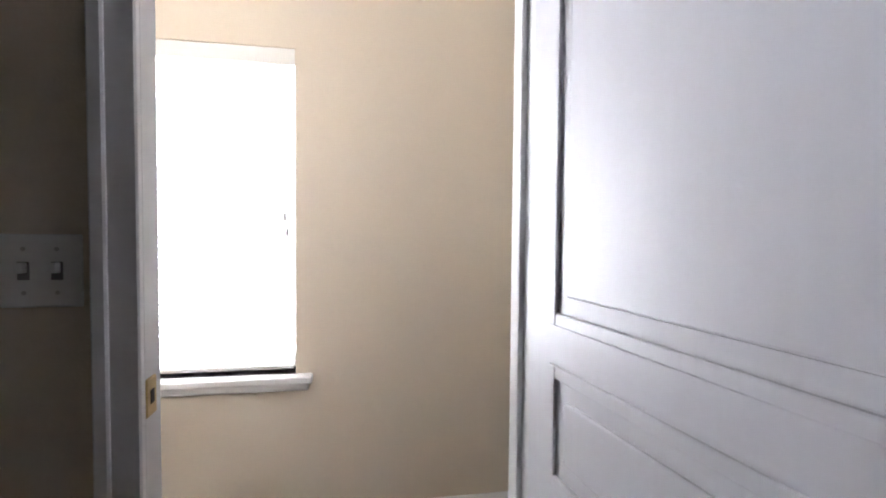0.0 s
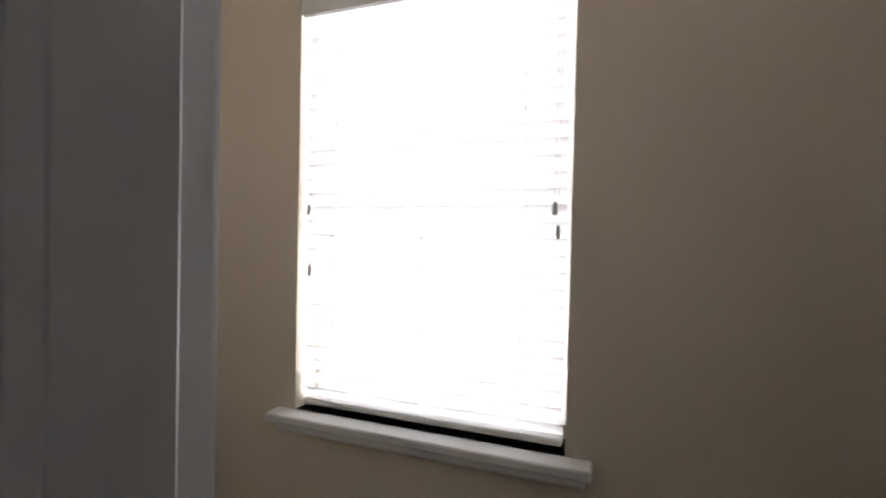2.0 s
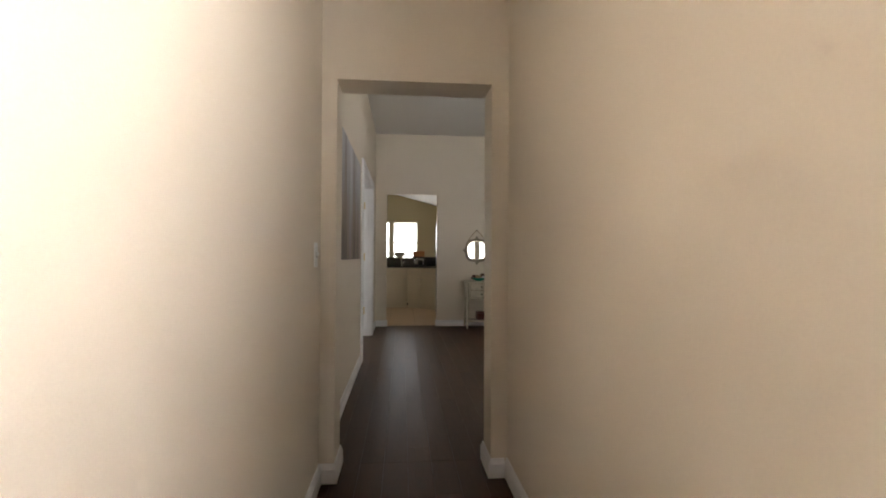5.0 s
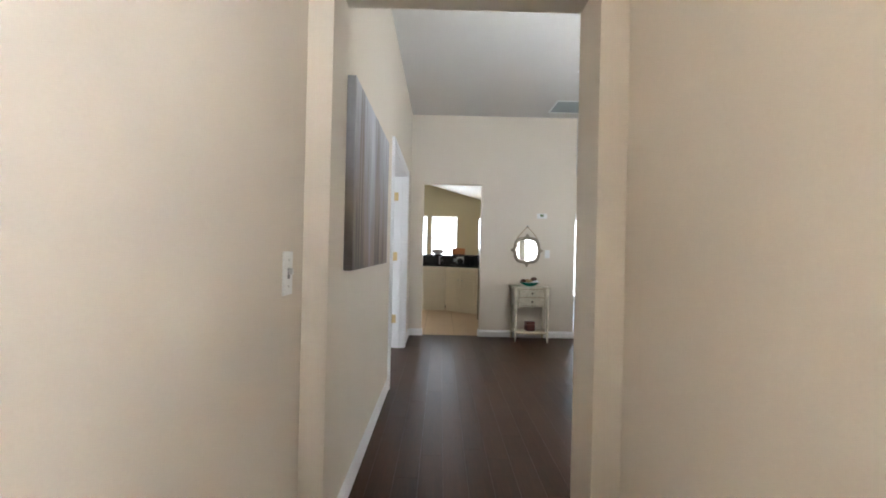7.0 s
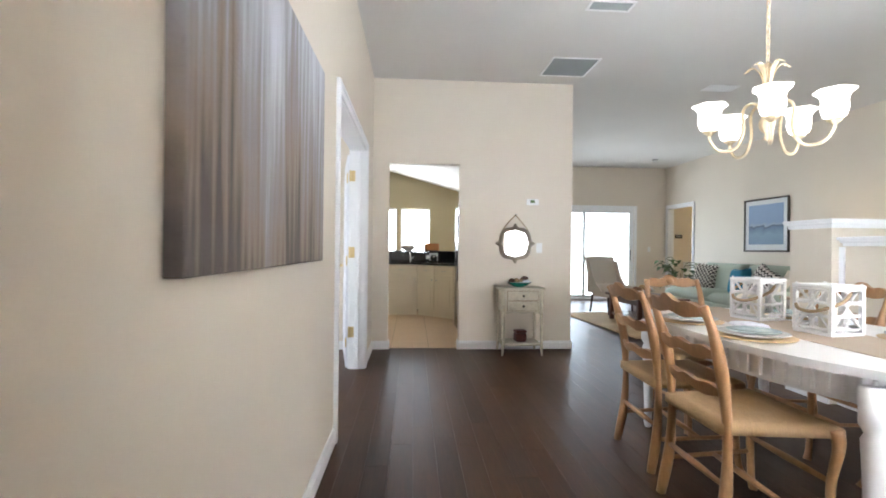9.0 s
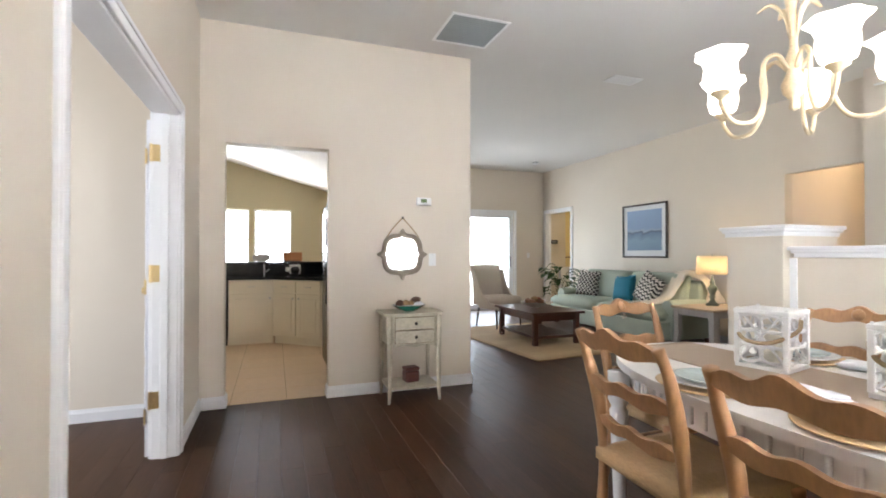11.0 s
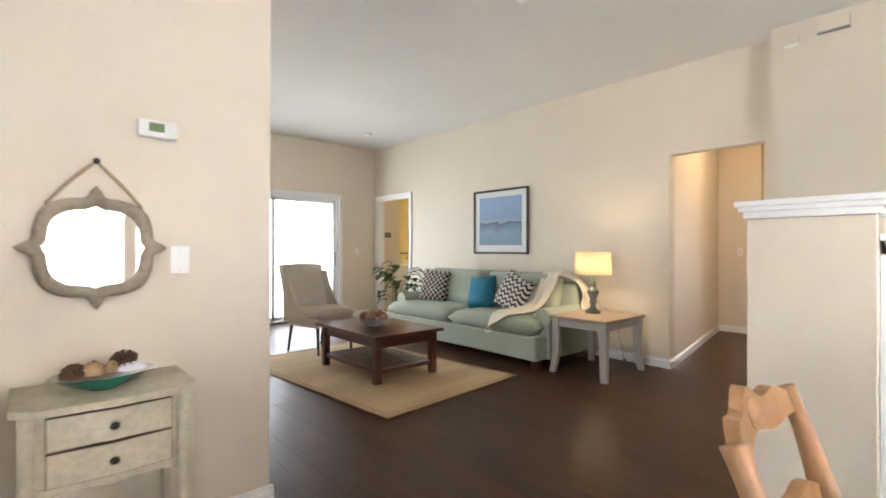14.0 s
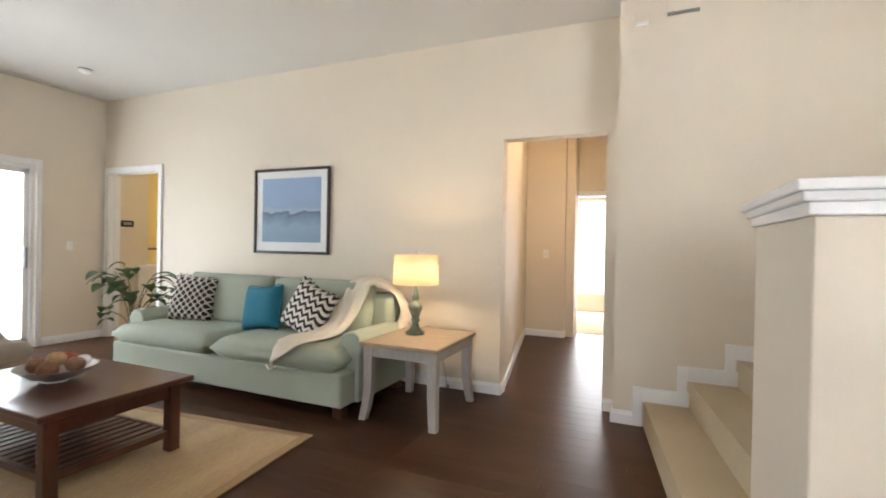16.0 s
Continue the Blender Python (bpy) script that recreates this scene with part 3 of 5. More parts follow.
# ---- entry door and hall ----
def panel_door(m, w=0.70, h=2.02, label="white six-panel hollow-core door standing open", knob=True, panels=None):
    """A moulded panel door from its hinge edge along +x; the leaf is 35 mm thick."""
    d = thing("panel_door", label, "door", m)
    bm = box((0, -0.0175, 0.012), (w, 0.0175, h), 0.002, seg=1)
    leaf = part("leaf", bm, M_DOOR, d)
    rows = panels or ((0.20, 0.53), (0.60, 0.83), (0.90, 1.05), (1.12, 1.88))
    for lo, hi in rows:
        for s in (-1, 1):
            y = s * 0.0175
            x0, x1 = 0.075, w - 0.10
            b = None
            for u0, u1, z0, z1 in ((x0, x0 + 0.022, lo, hi), (x1 - 0.022, x1, lo, hi), (x0 + 0.022, x1 - 0.022, lo, lo + 0.022), (x0 + 0.022, x1 - 0.022, hi - 0.022, hi)):
                b = box((u0, min(y, y + s * 0.007), z0), (u1, max(y, y + s * 0.007), z1), r=0.003, bm=b)
            part("moulding", b, M_DOOR, leaf)
            part("panel", box((x0 + 0.05, min(y, y + s * 0.005), lo + 0.05), (x1 - 0.05, max(y, y + s * 0.005), hi - 0.05), 0.004), M_DOOR, leaf)
    for z in (0.25, 1.02, 1.80):
        part("hinge", tube([(-0.006, 0.018, z - 0.045), (-0.006, 0.018, z + 0.045)], 0.006, 8), M_BRASS, d, "brass hinge")
    if knob:
        for s in (-1, 1):
            smooth(part("knob", tube([(w - 0.06, s * 0.0175, 0.95), (w - 0.06, s * 0.024, 0.95), (w - 0.06, s * 0.03, 0.95), (w - 0.06, s * 0.05, 0.95), (w - 0.06, s * 0.065, 0.95), (w - 0.06, s * 0.075, 0.95)],
                             [0.03, 0.03, 0.012, 0.014, 0.027, 0.018], 14), M_BRASS, d, "brass knob"))
    return d


panel_door(pose(-0.32, -8.433, 0, 0, 0, 187), w=0.71, panels=((0.18, 0.46), (0.525, 0.718), (0.782, 0.985), (1.05, 1.88)), label="white moulded panel door standing open at the hall")
plate = thing("strike_plate", "brass strike plate let into the white door jamb", "strike plate")
part("plate", box((-0.305, -7.7685, 0.892), (-0.268, -7.7645, 0.957), 0.002, seg=1), M_BRASS, plate)
# no hole is cut: a dark block paints the shade inside it
part("latch_hole", box((-0.293, -7.7698, 0.913), (-0.280, -7.7682, 0.936)), M_DARKMET, plate)
den_door = panel_door(pose(-0.365, -0.85, 0, 0, 0, 100), w=0.80, label="white panel door folded back into the den", knob=True)
inv = den_door.matrix_world.inverted()
for z in (0.35, 1.10, 1.82):
    h = part("butt_hinge", box((-0.345, -0.876, z - 0.05), (-0.305, -0.8725, z + 0.05), 0.001, seg=1), M_BRASS, den_door, "polished brass butt hinge")
    k = part("knuckle", tube([(-0.352, -0.879, z - 0.052), (-0.352, -0.879, z + 0.052)], 0.008, 10), M_BRASS, h)
    h.matrix_local = inv


def switch_plate(m, label, gangs=1, kind="toggle"):
    """A wall plate in the xz plane, facing -y, with its toggles or rockers and screws."""
    s = thing("light_switch", label, "light switch", m)
    w = 0.07 if gangs == 1 else 0.115
    part("plate", box((-w / 2, -0.006, -0.057), (w / 2, 0, 0.057), 0.003), M_PLASTIC, s)
    for g in range(gangs):
        x = (g - (gangs - 1) / 2) * 0.046
        if kind == "toggle":
            part("toggle", box((x - 0.005, -0.018, -0.003), (x + 0.005, -0.005, 0.013), 0.002), M_PLASTIC, s)
            # slot is not recessed: its shade is a grey block on the plate
            part("toggle_slot", box((x - 0.008, -0.0072, -0.014), (x + 0.008, -0.0055, 0.014)), M_GREY, s)
        else:
            part("rocker", box((x - 0.016, -0.010, -0.033), (x + 0.016, -0.005, 0.033), 0.002), M_PLASTIC, s)
        for z in (-0.034 if kind == "toggle" else -0.046, 0.034 if kind == "toggle" else 0.046):
            part("screw", tube([(x, -0.005, z), (x, -0.0072, z)], 0.0035, 8), M_STEEL, s)
    return s


switch_plate(pose(-0.304, -7.623, 1.136, 0, 0, -90), "white double toggle switch plate beside the door", 2)
switch_plate(pose(-0.184, -5.295, 1.115, 0, 0, 90), "white single toggle switch plate on hall wall")
switch_plate(pose(1.70, 0, 1.165), "white rocker switch plate beside the mirror", kind="rocker")
switch_plate(pose(5.72, 5.22, 1.18), "white switch plate beside the patio door", kind="rocker")
switch_plate(pose(9.0, 0.02, 1.18, 0, 0, -90), "white switch plate in the passage")

th = thing("thermostat", "white wall thermostat with small green display", "thermostat", pose(1.615, 0, 1.692))
part("body", box((-0.07, -0.028, -0.035), (0.07, 0, 0.035), 0.008), M_PLASTIC, th)
part("display", box((-0.032, -0.0295, -0.012), (0.022, -0.0275, 0.022)), mat("lcd_green", (0.14, 0.20, 0.09), 0.2), th, "dull green display")

# canvas on the den wall
def canvas_material():
    m = mat("abstract_canvas", (0.30, 0.30, 0.31), 0.75, bump=0.5, scale=90)
    nt, lk = m.node_tree.nodes, m.node_tree.links
    p = nt["Principled BSDF"]
    co, mp = nt.new("ShaderNodeTexCoord"), nt.new("ShaderNodeMapping")
    mp.inputs["Scale"].default_value = (1, 13, 0.7)
    lk.new(co.outputs["Object"], mp.inputs["Vector"])
    n, big, sep = nt.new("ShaderNodeTexNoise"), nt.new("ShaderNodeTexNoise"), nt.new("ShaderNodeSeparateXYZ")
    n.inputs["Scale"].default_value, n.inputs["Detail"].default_value = 2.2, 6
    big.inputs["Scale"].default_value = 1.3
    lk.new(mp.outputs["Vector"], n.inputs["Vector"])
    mp2 = nt.new("ShaderNodeMapping")
    mp2.inputs["Scale"].default_value = (1, 2.2, 0.15)
    lk.new(co.outputs["Object"], mp2.inputs["Vector"])
    lk.new(mp2.outputs["Vector"], big.inputs["Vector"])
    lk.new(co.outputs["Object"], sep.inputs[0])
    z = nt.new("ShaderNodeMath")
    z.operation = "MULTIPLY_ADD"
    z.inputs[1].default_value, z.inputs[2].default_value = 0.45, -0.16
    lk.new(sep.outputs["Z"], z.inputs[0])
    a = nt.new("ShaderNodeMath")
    a.operation = "MULTIPLY_ADD"
    a.inputs[1].default_value = 0.9
    lk.new(big.outputs["Fac"], a.inputs[0])
    lk.new(z.outputs[0], a.inputs[2])
    b = nt.new("ShaderNodeMath")
    b.operation = "MULTIPLY_ADD"
    b.inputs[1].default_value = 0.75
    lk.new(n.outputs["Fac"], b.inputs[0])
    lk.new(a.outputs[0], b.inputs[2])
    r = nt.new("ShaderNodeValToRGB")
    r.color_ramp.elements[0].position, r.color_ramp.elements[0].color = 0.42, (0.10, 0.08, 0.07, 1)
    r.color_ramp.elements[1].position, r.color_ramp.elements[1].color = 1.0, (0.52, 0.53, 0.57, 1)
    for pos, c in ((0.56, (0.24, 0.19, 0.145, 1)), (0.72, (0.27, 0.25, 0.25, 1)), (0.84, (0.38, 0.385, 0.41, 1))):
        e = r.color_ramp.elements.new(pos)
        e.color = c
    lk.new(b.outputs[0], r.inputs["Fac"])
    lk.new(r.outputs[0], p.inputs["Base Color"])
    return m


art = thing("canvas_painting", "large abstract canvas in grey and brown vertical streaks", "painting", pose(-0.212, -3.805, 1.515))
part("canvas", box((0.002, -0.655, -0.43), (0.042, 0.655, 0.43), 0.004), canvas_material(), art)
part("stretcher", box((0, -0.64, -0.41), (0.003, 0.64, 0.41)), M_OAK, art)

# ---- half wall and stairs ----
tagged(part("wall_half_pillar", box((3.40, -1.99, 0), (3.93, -1.60, 1.335), 0.003, seg=1), M_WALL), kind="structure")
tagged(part("wall_half", box((3.47, -4.945, 0), (3.80, -1.99, 1.195)), M_WALL), kind="structure")


def cap(x0, x1, y0, y1, z):
    bm = box((x0 - 0.012, y0 - 0.012, z), (x1 + 0.012, y1 + 0.012, z + 0.03), 0.004)
    bm = box((x0 - 0.026, y0 - 0.026, z + 0.026), (x1 + 0.026, y1 + 0.026, z + 0.05), 0.006, bm=bm)
    bm = box((x0 - 0.038, y0 - 0.038, z + 0.046), (x1 + 0.038, y1 + 0.038, z + 0.07), 0.005, bm=bm)
    return tagged(part("trim", bm, M_TRIM), kind="structure")


cap(3.40, 3.93, -1.99, -1.60, 1.335)
cap(3.47, 3.80, -4.84, -2.03, 1.195)
tagged(part("trim", box((3.455, -2.035, 0), (3.47, -1.992, 1.19), 0.003), M_TRIM), kind="structure")
baseboard((3.40, -1.99), (3.40, -1.60), (-1, 0))
baseboard((3.47, -4.945), (3.47, -2.035), (-1, 0))
baseboard((3.384, -1.60), (3.93, -1.60), (0, 1))
st = thing("staircase", "beige carpeted stairs rising beside the wall", "stairs", kind="structure")
for i in range(9):
    y = -1.30 - 0.285 * i
    x0 = 3.94 if i < 2 else 3.81
    k = 0.12 * (5.898 - x0)
    back = y - 0.285 if i < 8 else -4.60
    part("step", prism([(x0, y - k), (5.898, y), (5.898, back), (x0, back - k)], 0, 0.18 * (i + 1), "z", r=0.016), M_CARPET, st)
    b = box((5.884, y - 0.30, 0.18 * (i + 1)), (5.899, y + 0.012, 0.18 * (i + 1) + 0.10), 0.003)
    box((5.8835, y + 0.012, max(0.0, 0.18 * i)), (5.899, y + 0.075, 0.18 * (i + 1) + 0.0995), 0.003, bm=b)
    part("skirting", b, M_TRIM, st, "white painted stepped skirting")

for y, w, z, hh, lab in ((-1.235, 0.09, 2.92, 0.085, "small white door chime box high on wall"), (-1.50, 0.20, 2.965, 0.10, "white chime box with dark lower lip high on wall")):
    c = thing("door_chime", lab, "door chime", pose(5.90, y, z))
    part("cover", box((-0.035, -w / 2, -hh / 2), (0, w / 2, hh / 2), 0.004), M_WALL, c)
    part("lip", box((-0.04, -w / 2, -hh / 2 - 0.006), (0, w / 2, -hh / 2 + 0.003)), M_GREY if w > 0.1 else M_PLASTIC, c)


# ---- ceiling fittings ----
def grille(name, label, cx, cy, w, d, material, slats, z=H):
    g = thing(name, label, "vent", pose(cx, cy, z))
    bm = None
    f = 0.022
    for c in (((-w / 2, -d / 2, -0.010), (w / 2, -d / 2 + f, 0)), ((-w / 2, d / 2 - f, -0.010), (w / 2, d / 2, 0)), ((-w / 2, -d / 2 + f, -0.010), (-w / 2 + f, d / 2 - f, 0)), ((w / 2 - f, -d / 2 + f, -0.010), (w / 2, d / 2 - f, 0))):
        bm = box(*c, r=0.002, bm=bm, seg=1)
    part("frame", bm, M_PLASTIC, g)
    part("backing", box((-w / 2 + f, -d / 2 + f, -0.0015), (w / 2 - f, d / 2 - f, -0.0005)), M_GREY, g)
    for i in range(slats):
        y = -d / 2 + f + (d - 2 * f) * (i + 0.5) / slats
        part("slat", box((-w / 2 + f, y - 0.006, -0.008), (w / 2 - f, y + 0.004, -0.0025)), material, g)
    return g


grille("return_air_grille", "square grey return air grille in ceiling", 1.86, -0.51, 0.50, 0.50, M_GRILLE, 16)
grille("ceiling_vent", "small grey ceiling register above dining room", 1.77, -1.75, 0.36, 0.16, M_GRILLE, 6)
grille("ceiling_vent", "white ceiling register in the living room", 3.82, -0.06, 0.36, 0.20, M_PLASTIC, 7)
sm = thing("smoke_detector", "small round white smoke detector on ceiling", "smoke detector", pose(5.3, 4.2, H))
smooth(part("cover", lathe([(0.001, -0.04), (0.045, -0.038), (0.06, -0.022), (0.062, 0)], (0, 0, 0), 20), M_PLASTIC, sm))
part("vent_ring", lathe([(0.063, -0.012), (0.066, -0.010), (0.066, -0.004), (0.063, -0.002)], (0, 0, 0), 20), M_GREY, sm)

lf = thing("flush_ceiling_light", "small round lit ceiling light in the passage", "ceiling light", pose(7.4, -0.55, H))
smooth(part("diffuser", lathe([(0.001, -0.085), (0.08, -0.08), (0.13, -0.05), (0.145, -0.015)], (0, 0, 0), 24), mat("lit_diffuser", (1.0, 0.74, 0.45), 0.5, emit=25), lf))
part("rim", lathe([(0.145, -0.018), (0.155, -0.016), (0.155, 0)], (0, 0, 0), 24), M_STEEL, lf)


# ---- dining room ----
def wavy_slat(w, y, z, h, lean, bm=None, crest=0.0):
    """A scalloped back rail between the posts, bowed a little backwards."""
    b = bmesh.new()
    rows, n = [], 28
    for i in range(n + 1):
        u = 2 * i / n - 1
        top = h / 2 + 0.007 * math.cos(3 * math.pi * u) + crest * math.exp(-(u / 0.28) ** 2) - 0.012 * u * u
        low = -h / 2 + 0.009 * math.cos(2 * math.pi * u) * (1 - 0.3 * abs(u)) + 0.004
        bow = -0.03 * (1 - u * u)
        x = u * w / 2
        rows.append([b.verts.new((x, y + bow + lean * zz + dy, z + zz)) for zz, dy in ((top, -0.011), (top, 0.011), (low, 0.011), (low, -0.011))])
    for p, q in zip(rows, rows[1:]):
        for k in range(4):
            b.faces.new((p[k], p[(k + 1) % 4], q[(k + 1) % 4], q[k]))
    b.faces.new(rows[0])
    b.faces.new(rows[-1])
    return merge(bm, b)


def ladder_chair(m):
    """A country ladder-back chair that faces +y, with a rush seat."""
    c = thing("dining_chair", "honey oak ladder-back dining chair with woven rush seat", "chair", m, "chairs round the dining table")
    for s in (-1, 1):
        pts = spline([(s * 0.215, -0.235, 0), (s * 0.205, -0.20, 0.22), (s * 0.20, -0.195, 0.46), (s * 0.198, -0.215, 0.66), (s * 0.207, -0.262, 0.84), (s * 0.198, -0.297, 0.932)], 5)
        smooth(part("back_post", tube(pts, [0.021 + 0.004 * math.sin(k * 0.5) for k in range(len(pts))], 10), M_OAK, c))
        pts = spline([(s * 0.235, 0.235, 0), (s * 0.225, 0.215, 0.06), (s * 0.222, 0.205, 0.24), (s * 0.245, 0.215, 0.40), (s * 0.24, 0.205, 0.47)], 5)
        smooth(part("leg", tube(pts, [0.020 - 0.006 * math.sin(k / len(pts) * 3.1) + 0.012 * (k / len(pts)) ** 2 for k in range(len(pts))], 10), M_OAK, c))
        smooth(part("stretcher", tube([(s * 0.208, -0.20, 0.17), (s * 0.224, 0.21, 0.19)], 0.011, 8), M_OAK, c))
    for p, q in (((-0.222, 0.205, 0.26), (0.222, 0.205, 0.26)), ((-0.206, -0.205, 0.24), (0.206, -0.205, 0.24)), ((-0.215, 0.02, 0.18), (0.215, 0.02, 0.18))):
        smooth(part("stretcher", tube([p, Vector(p).lerp(q, 0.5), q], [0.010, 0.015, 0.010], 8), M_OAK, c))
    for w, y, z, h, crest in ((0.405, -0.203, 0.595, 0.052, 0), (0.430, -0.238, 0.745, 0.056, 0), (0.405, -0.290, 0.912, 0.062, 0.018)):
        part("back_slat", wavy_slat(w, y, z, h, -0.25, crest=crest), M_OAK, c)
    smooth(part("carved_flower", lathe([(0.001, 0.012), (0.016, 0.010), (0.026, 0.003), (0.03, 0)], (0, 0, 0), 10, wave=0.15), M_OAK, c)).matrix_local = pose(0, -0.312, 0.925, -75)
    b = bmesh.new()
    n = 12
    grid = []
    for j in range(n + 1):
        row = []
        for i in range(n + 1):
            u, t = 2 * i / n - 1, 2 * j / n - 1
            w = 0.205 + 0.045 * (t + 1) / 2
            dip = 0.012 * (1 - max(abs(u), abs(t))) - 0.003
            row.append(b.verts.new((u * w, t * 0.225, 0.485 - dip + 0.006 * math.cos(n * max(abs(u), abs(t)) * 2) - 0.012 * max(abs(u), abs(t)) ** 6)))
        grid.append(row)
    for j in range(n):
        for i in range(n):
            b.faces.new((grid[j][i], grid[j][i + 1], grid[j + 1][i + 1], grid[j + 1][i]))
    ext = bmesh.ops.extrude_face_region(b, geom=list(b.faces))
    for g in ext["geom"]:
        if isinstance(g, bmesh.types.BMVert):
            g.co.z = 0.437
    smooth(part("seat", b, M_RUSH, c, "woven rush seat"))
    part("seat_rail", box((-0.235, 0.205, 0.425), (0.235, 0.232, 0.455), 0.008), M_OAK, c)
    return c


chair = ladder_chair(pose(1.722, -2.785, 0, 0, 0, -92))
copy_thing(chair, pose(1.66, -3.40, 0, 0, 0, -91))
copy_thing(chair, pose(2.185, -2.26, 0, 0, 0, 184))
copy_thing(chair, pose(2.66, -2.64, 0, 0, 0, 91))
copy_thing(chair, pose(2.67, -3.42, 0, 0, 0, 88))

TX, TY, TL, TW, TZ = 2.18, -3.12, 0.97, 0.57, 0.755


def oval(a, b, n=48, p=2.3):
    return [(math.copysign(abs(math.cos(t)) ** (2 / p), math.cos(t)) * a, math.copysign(abs(math.sin(t)) ** (2 / p), math.sin(t)) * b) for t in (2 * math.pi * i / n for i in range(n))]


dt = thing("dining_table", "white painted oval dining table with fluted apron", "table", pose(TX, TY, 0))
part("tabletop", prism(oval(TW, TL), TZ - 0.032, TZ, "z", r=0.008), M_TABLEW, dt)
part("apron", prism(oval(TW - 0.07, TL - 0.07), TZ - 0.14, TZ - 0.032, "z"), M_TABLEW, dt)
ring = oval(TW - 0.066, TL - 0.066, 96)
for i in range(96):
    x, y = ring[i]
    part("flute", box((x - 0.008, y - 0.008, TZ - 0.125), (x + 0.008, y + 0.008, TZ - 0.045), 0.004, seg=1), M_TABLEW, dt)
for sx in (-1, 1):
    for sy in (-1, 1):
        smooth(part("leg", lathe([(0.018, 0), (0.026, 0.03), (0.022, 0.06), (0.034, 0.40), (0.040, 0.52), (0.030, 0.54), (0.046, 0.57), (0.046, TZ - 0.06)], (sx * 0.395, sy * 0.75, 0), 16), M_TABLEW, dt))
run = thing("table_runner", "taupe linen runner lying along the table", "table runner", pose(TX, TY, TZ))
part("cloth", box((-0.20, -0.90, 0.0005), (0.20, 0.915, 0.004), 0.001, seg=1), M_RUNNER, run)
for y in (-0.893, 0.908):
    part("hem", box((-0.2005, y - 0.012, 0.0006), (0.2005, y + 0.012, 0.0062), 0.001, seg=1), M_RUNNER, run, "stitched hem")


def place_setting(x, y, rot):
    g = "place settings"
    for name, lab, r, z, h, mm in (("charger_plate", "round gold-rimmed charger plate on the table", 0.168, 0, 0.012, M_CHARGER),
                                   ("dinner_plate", "large white china dinner plate with scalloped rim", 0.142, 0.011, 0.018, M_CHINA),
                                   ("salad_plate", "pale blue painted salad plate on a white plate", 0.108, 0.024, 0.014, M_BLUEPLATE)):
        p = thing(name, lab, "plate", pose(x, y, TZ + z, 0, 0, rot), g)
        smooth(part("dish", lathe([(r * 0.6, 0.001), (r * 0.62, 0.003), (r * 0.98, h - 0.004), (r, h), (r * 0.96, h + 0.001), (r * 0.66, 0.007), (0.001, 0.006)], (0, 0, 0), 36, wave=0.012 if mm is not M_CHARGER else 0, lobes=12), mm, p))
        part("foot_ring", lathe([(r * 0.5, 0), (r * 0.53, 0), (r * 0.53, 0.003), (r * 0.5, 0.003)], (0, 0, 0), 24), mm, p)


for x, y, rot in ((1.77, -2.84, 10), (1.79, -3.30, 40), (2.52, -2.66, 70), (2.50, -3.42, 0)):
    place_setting(x, y, rot)
for x, y, a in ((2.56, -2.90, 15), (1.95, -3.06, -12)):
    nk = thing("napkin", "folded white linen napkin beside a plate", "napkin", pose(x, y, TZ, 0, 0, a))
    smooth(part("cloth", cushion(0.13, 0.20, 0.028, 0.3), M_NAPKIN, nk)).location.z = 0.016
    part("fold", box((-0.055, -0.09, 0.022), (0.05, -0.02, 0.034), 0.005), M_NAPKIN, nk)


def lantern(m):
    """A white wooden lantern with lattice sides and a rope handle."""
    l = thing("lantern", "white wooden lantern with lattice sides and rope handle", "lantern", m, "lanterns on the table")
    w, h = 0.088, 0.24
    part("base", box((-w - 0.008, -w - 0.008, 0), (w + 0.008, w + 0.008, 0.02), 0.004), M_TABLEW, l)
    part("top_rim", box((-w - 0.012, -w - 0.012, h - 0.018), (w + 0.012, w + 0.012, h), 0.004), M_TABLEW, l)
    for sx in (-1, 1):
        for sy in (-1, 1):
            part("post", box((sx * w - 0.010, sy * w - 0.010, 0.02), (sx * w + 0.010, sy * w + 0.010, h - 0.018), 0.002, seg=1), M_TABLEW, l)
    for k in range(4):
        bm = None
        for cx in (-0.042, 0.042):
            for cz in (0.065, 0.125, 0.185):
                bm = tube([(cx + 0.046 * math.cos(a), w, cz + 0.034 * math.sin(a)) for a in np.linspace(0, 2 * math.pi, 17)], 0.0055, 6, bm)
        for cz in (0.035, 0.095, 0.155, 0.215):
            bm = tube([(-w, w, cz), (w, w, cz)], 0.004, 6, bm)
        for s in (-1, 1):
            bm = tube([(-w, w, 0.135 - s * 0.11), (w, w, 0.135 + s * 0.11)], 0.005, 6, bm)
        part("lattice_panel", bm, M_TABLEW, l).matrix_local = pose(0, 0, 0, 0, 0, 90 * k)
    smooth(part("candle", lathe([(0.036, 0.02), (0.036, 0.14), (0.03, 0.142), (0.001, 0.138)], (0, 0, 0), 20), mat("ivory_wax", (0.75, 0.70, 0.58), 0.5), l, "ivory pillar candle"))
    smooth(part("rope_handle", tube(spline([(0, w + 0.016, 0.20), (-0.05, w + 0.022, 0.165), (-w - 0.022, w * 0.7, 0.125), (-w - 0.032, 0, 0.112), (-w - 0.022, -w * 0.7, 0.125), (-0.05, -w - 0.022, 0.165), (0, -w - 0.016, 0.20)], 6), 0.008, 8), M_ROPE, l, "thick jute rope handle"))
    return l


lan = lantern(pose(2.25, -2.725, TZ, 0, 0, 13))
copy_thing(lan, pose(2.24, -3.20, TZ, 0, 0, 8))

# chandelier
CX, CY, CZ = 2.19, -2.86, 1.86
ch = thing("chandelier", "cream five-arm chandelier with lit frosted tulip shades", "chandelier", pose(CX, CY, CZ))
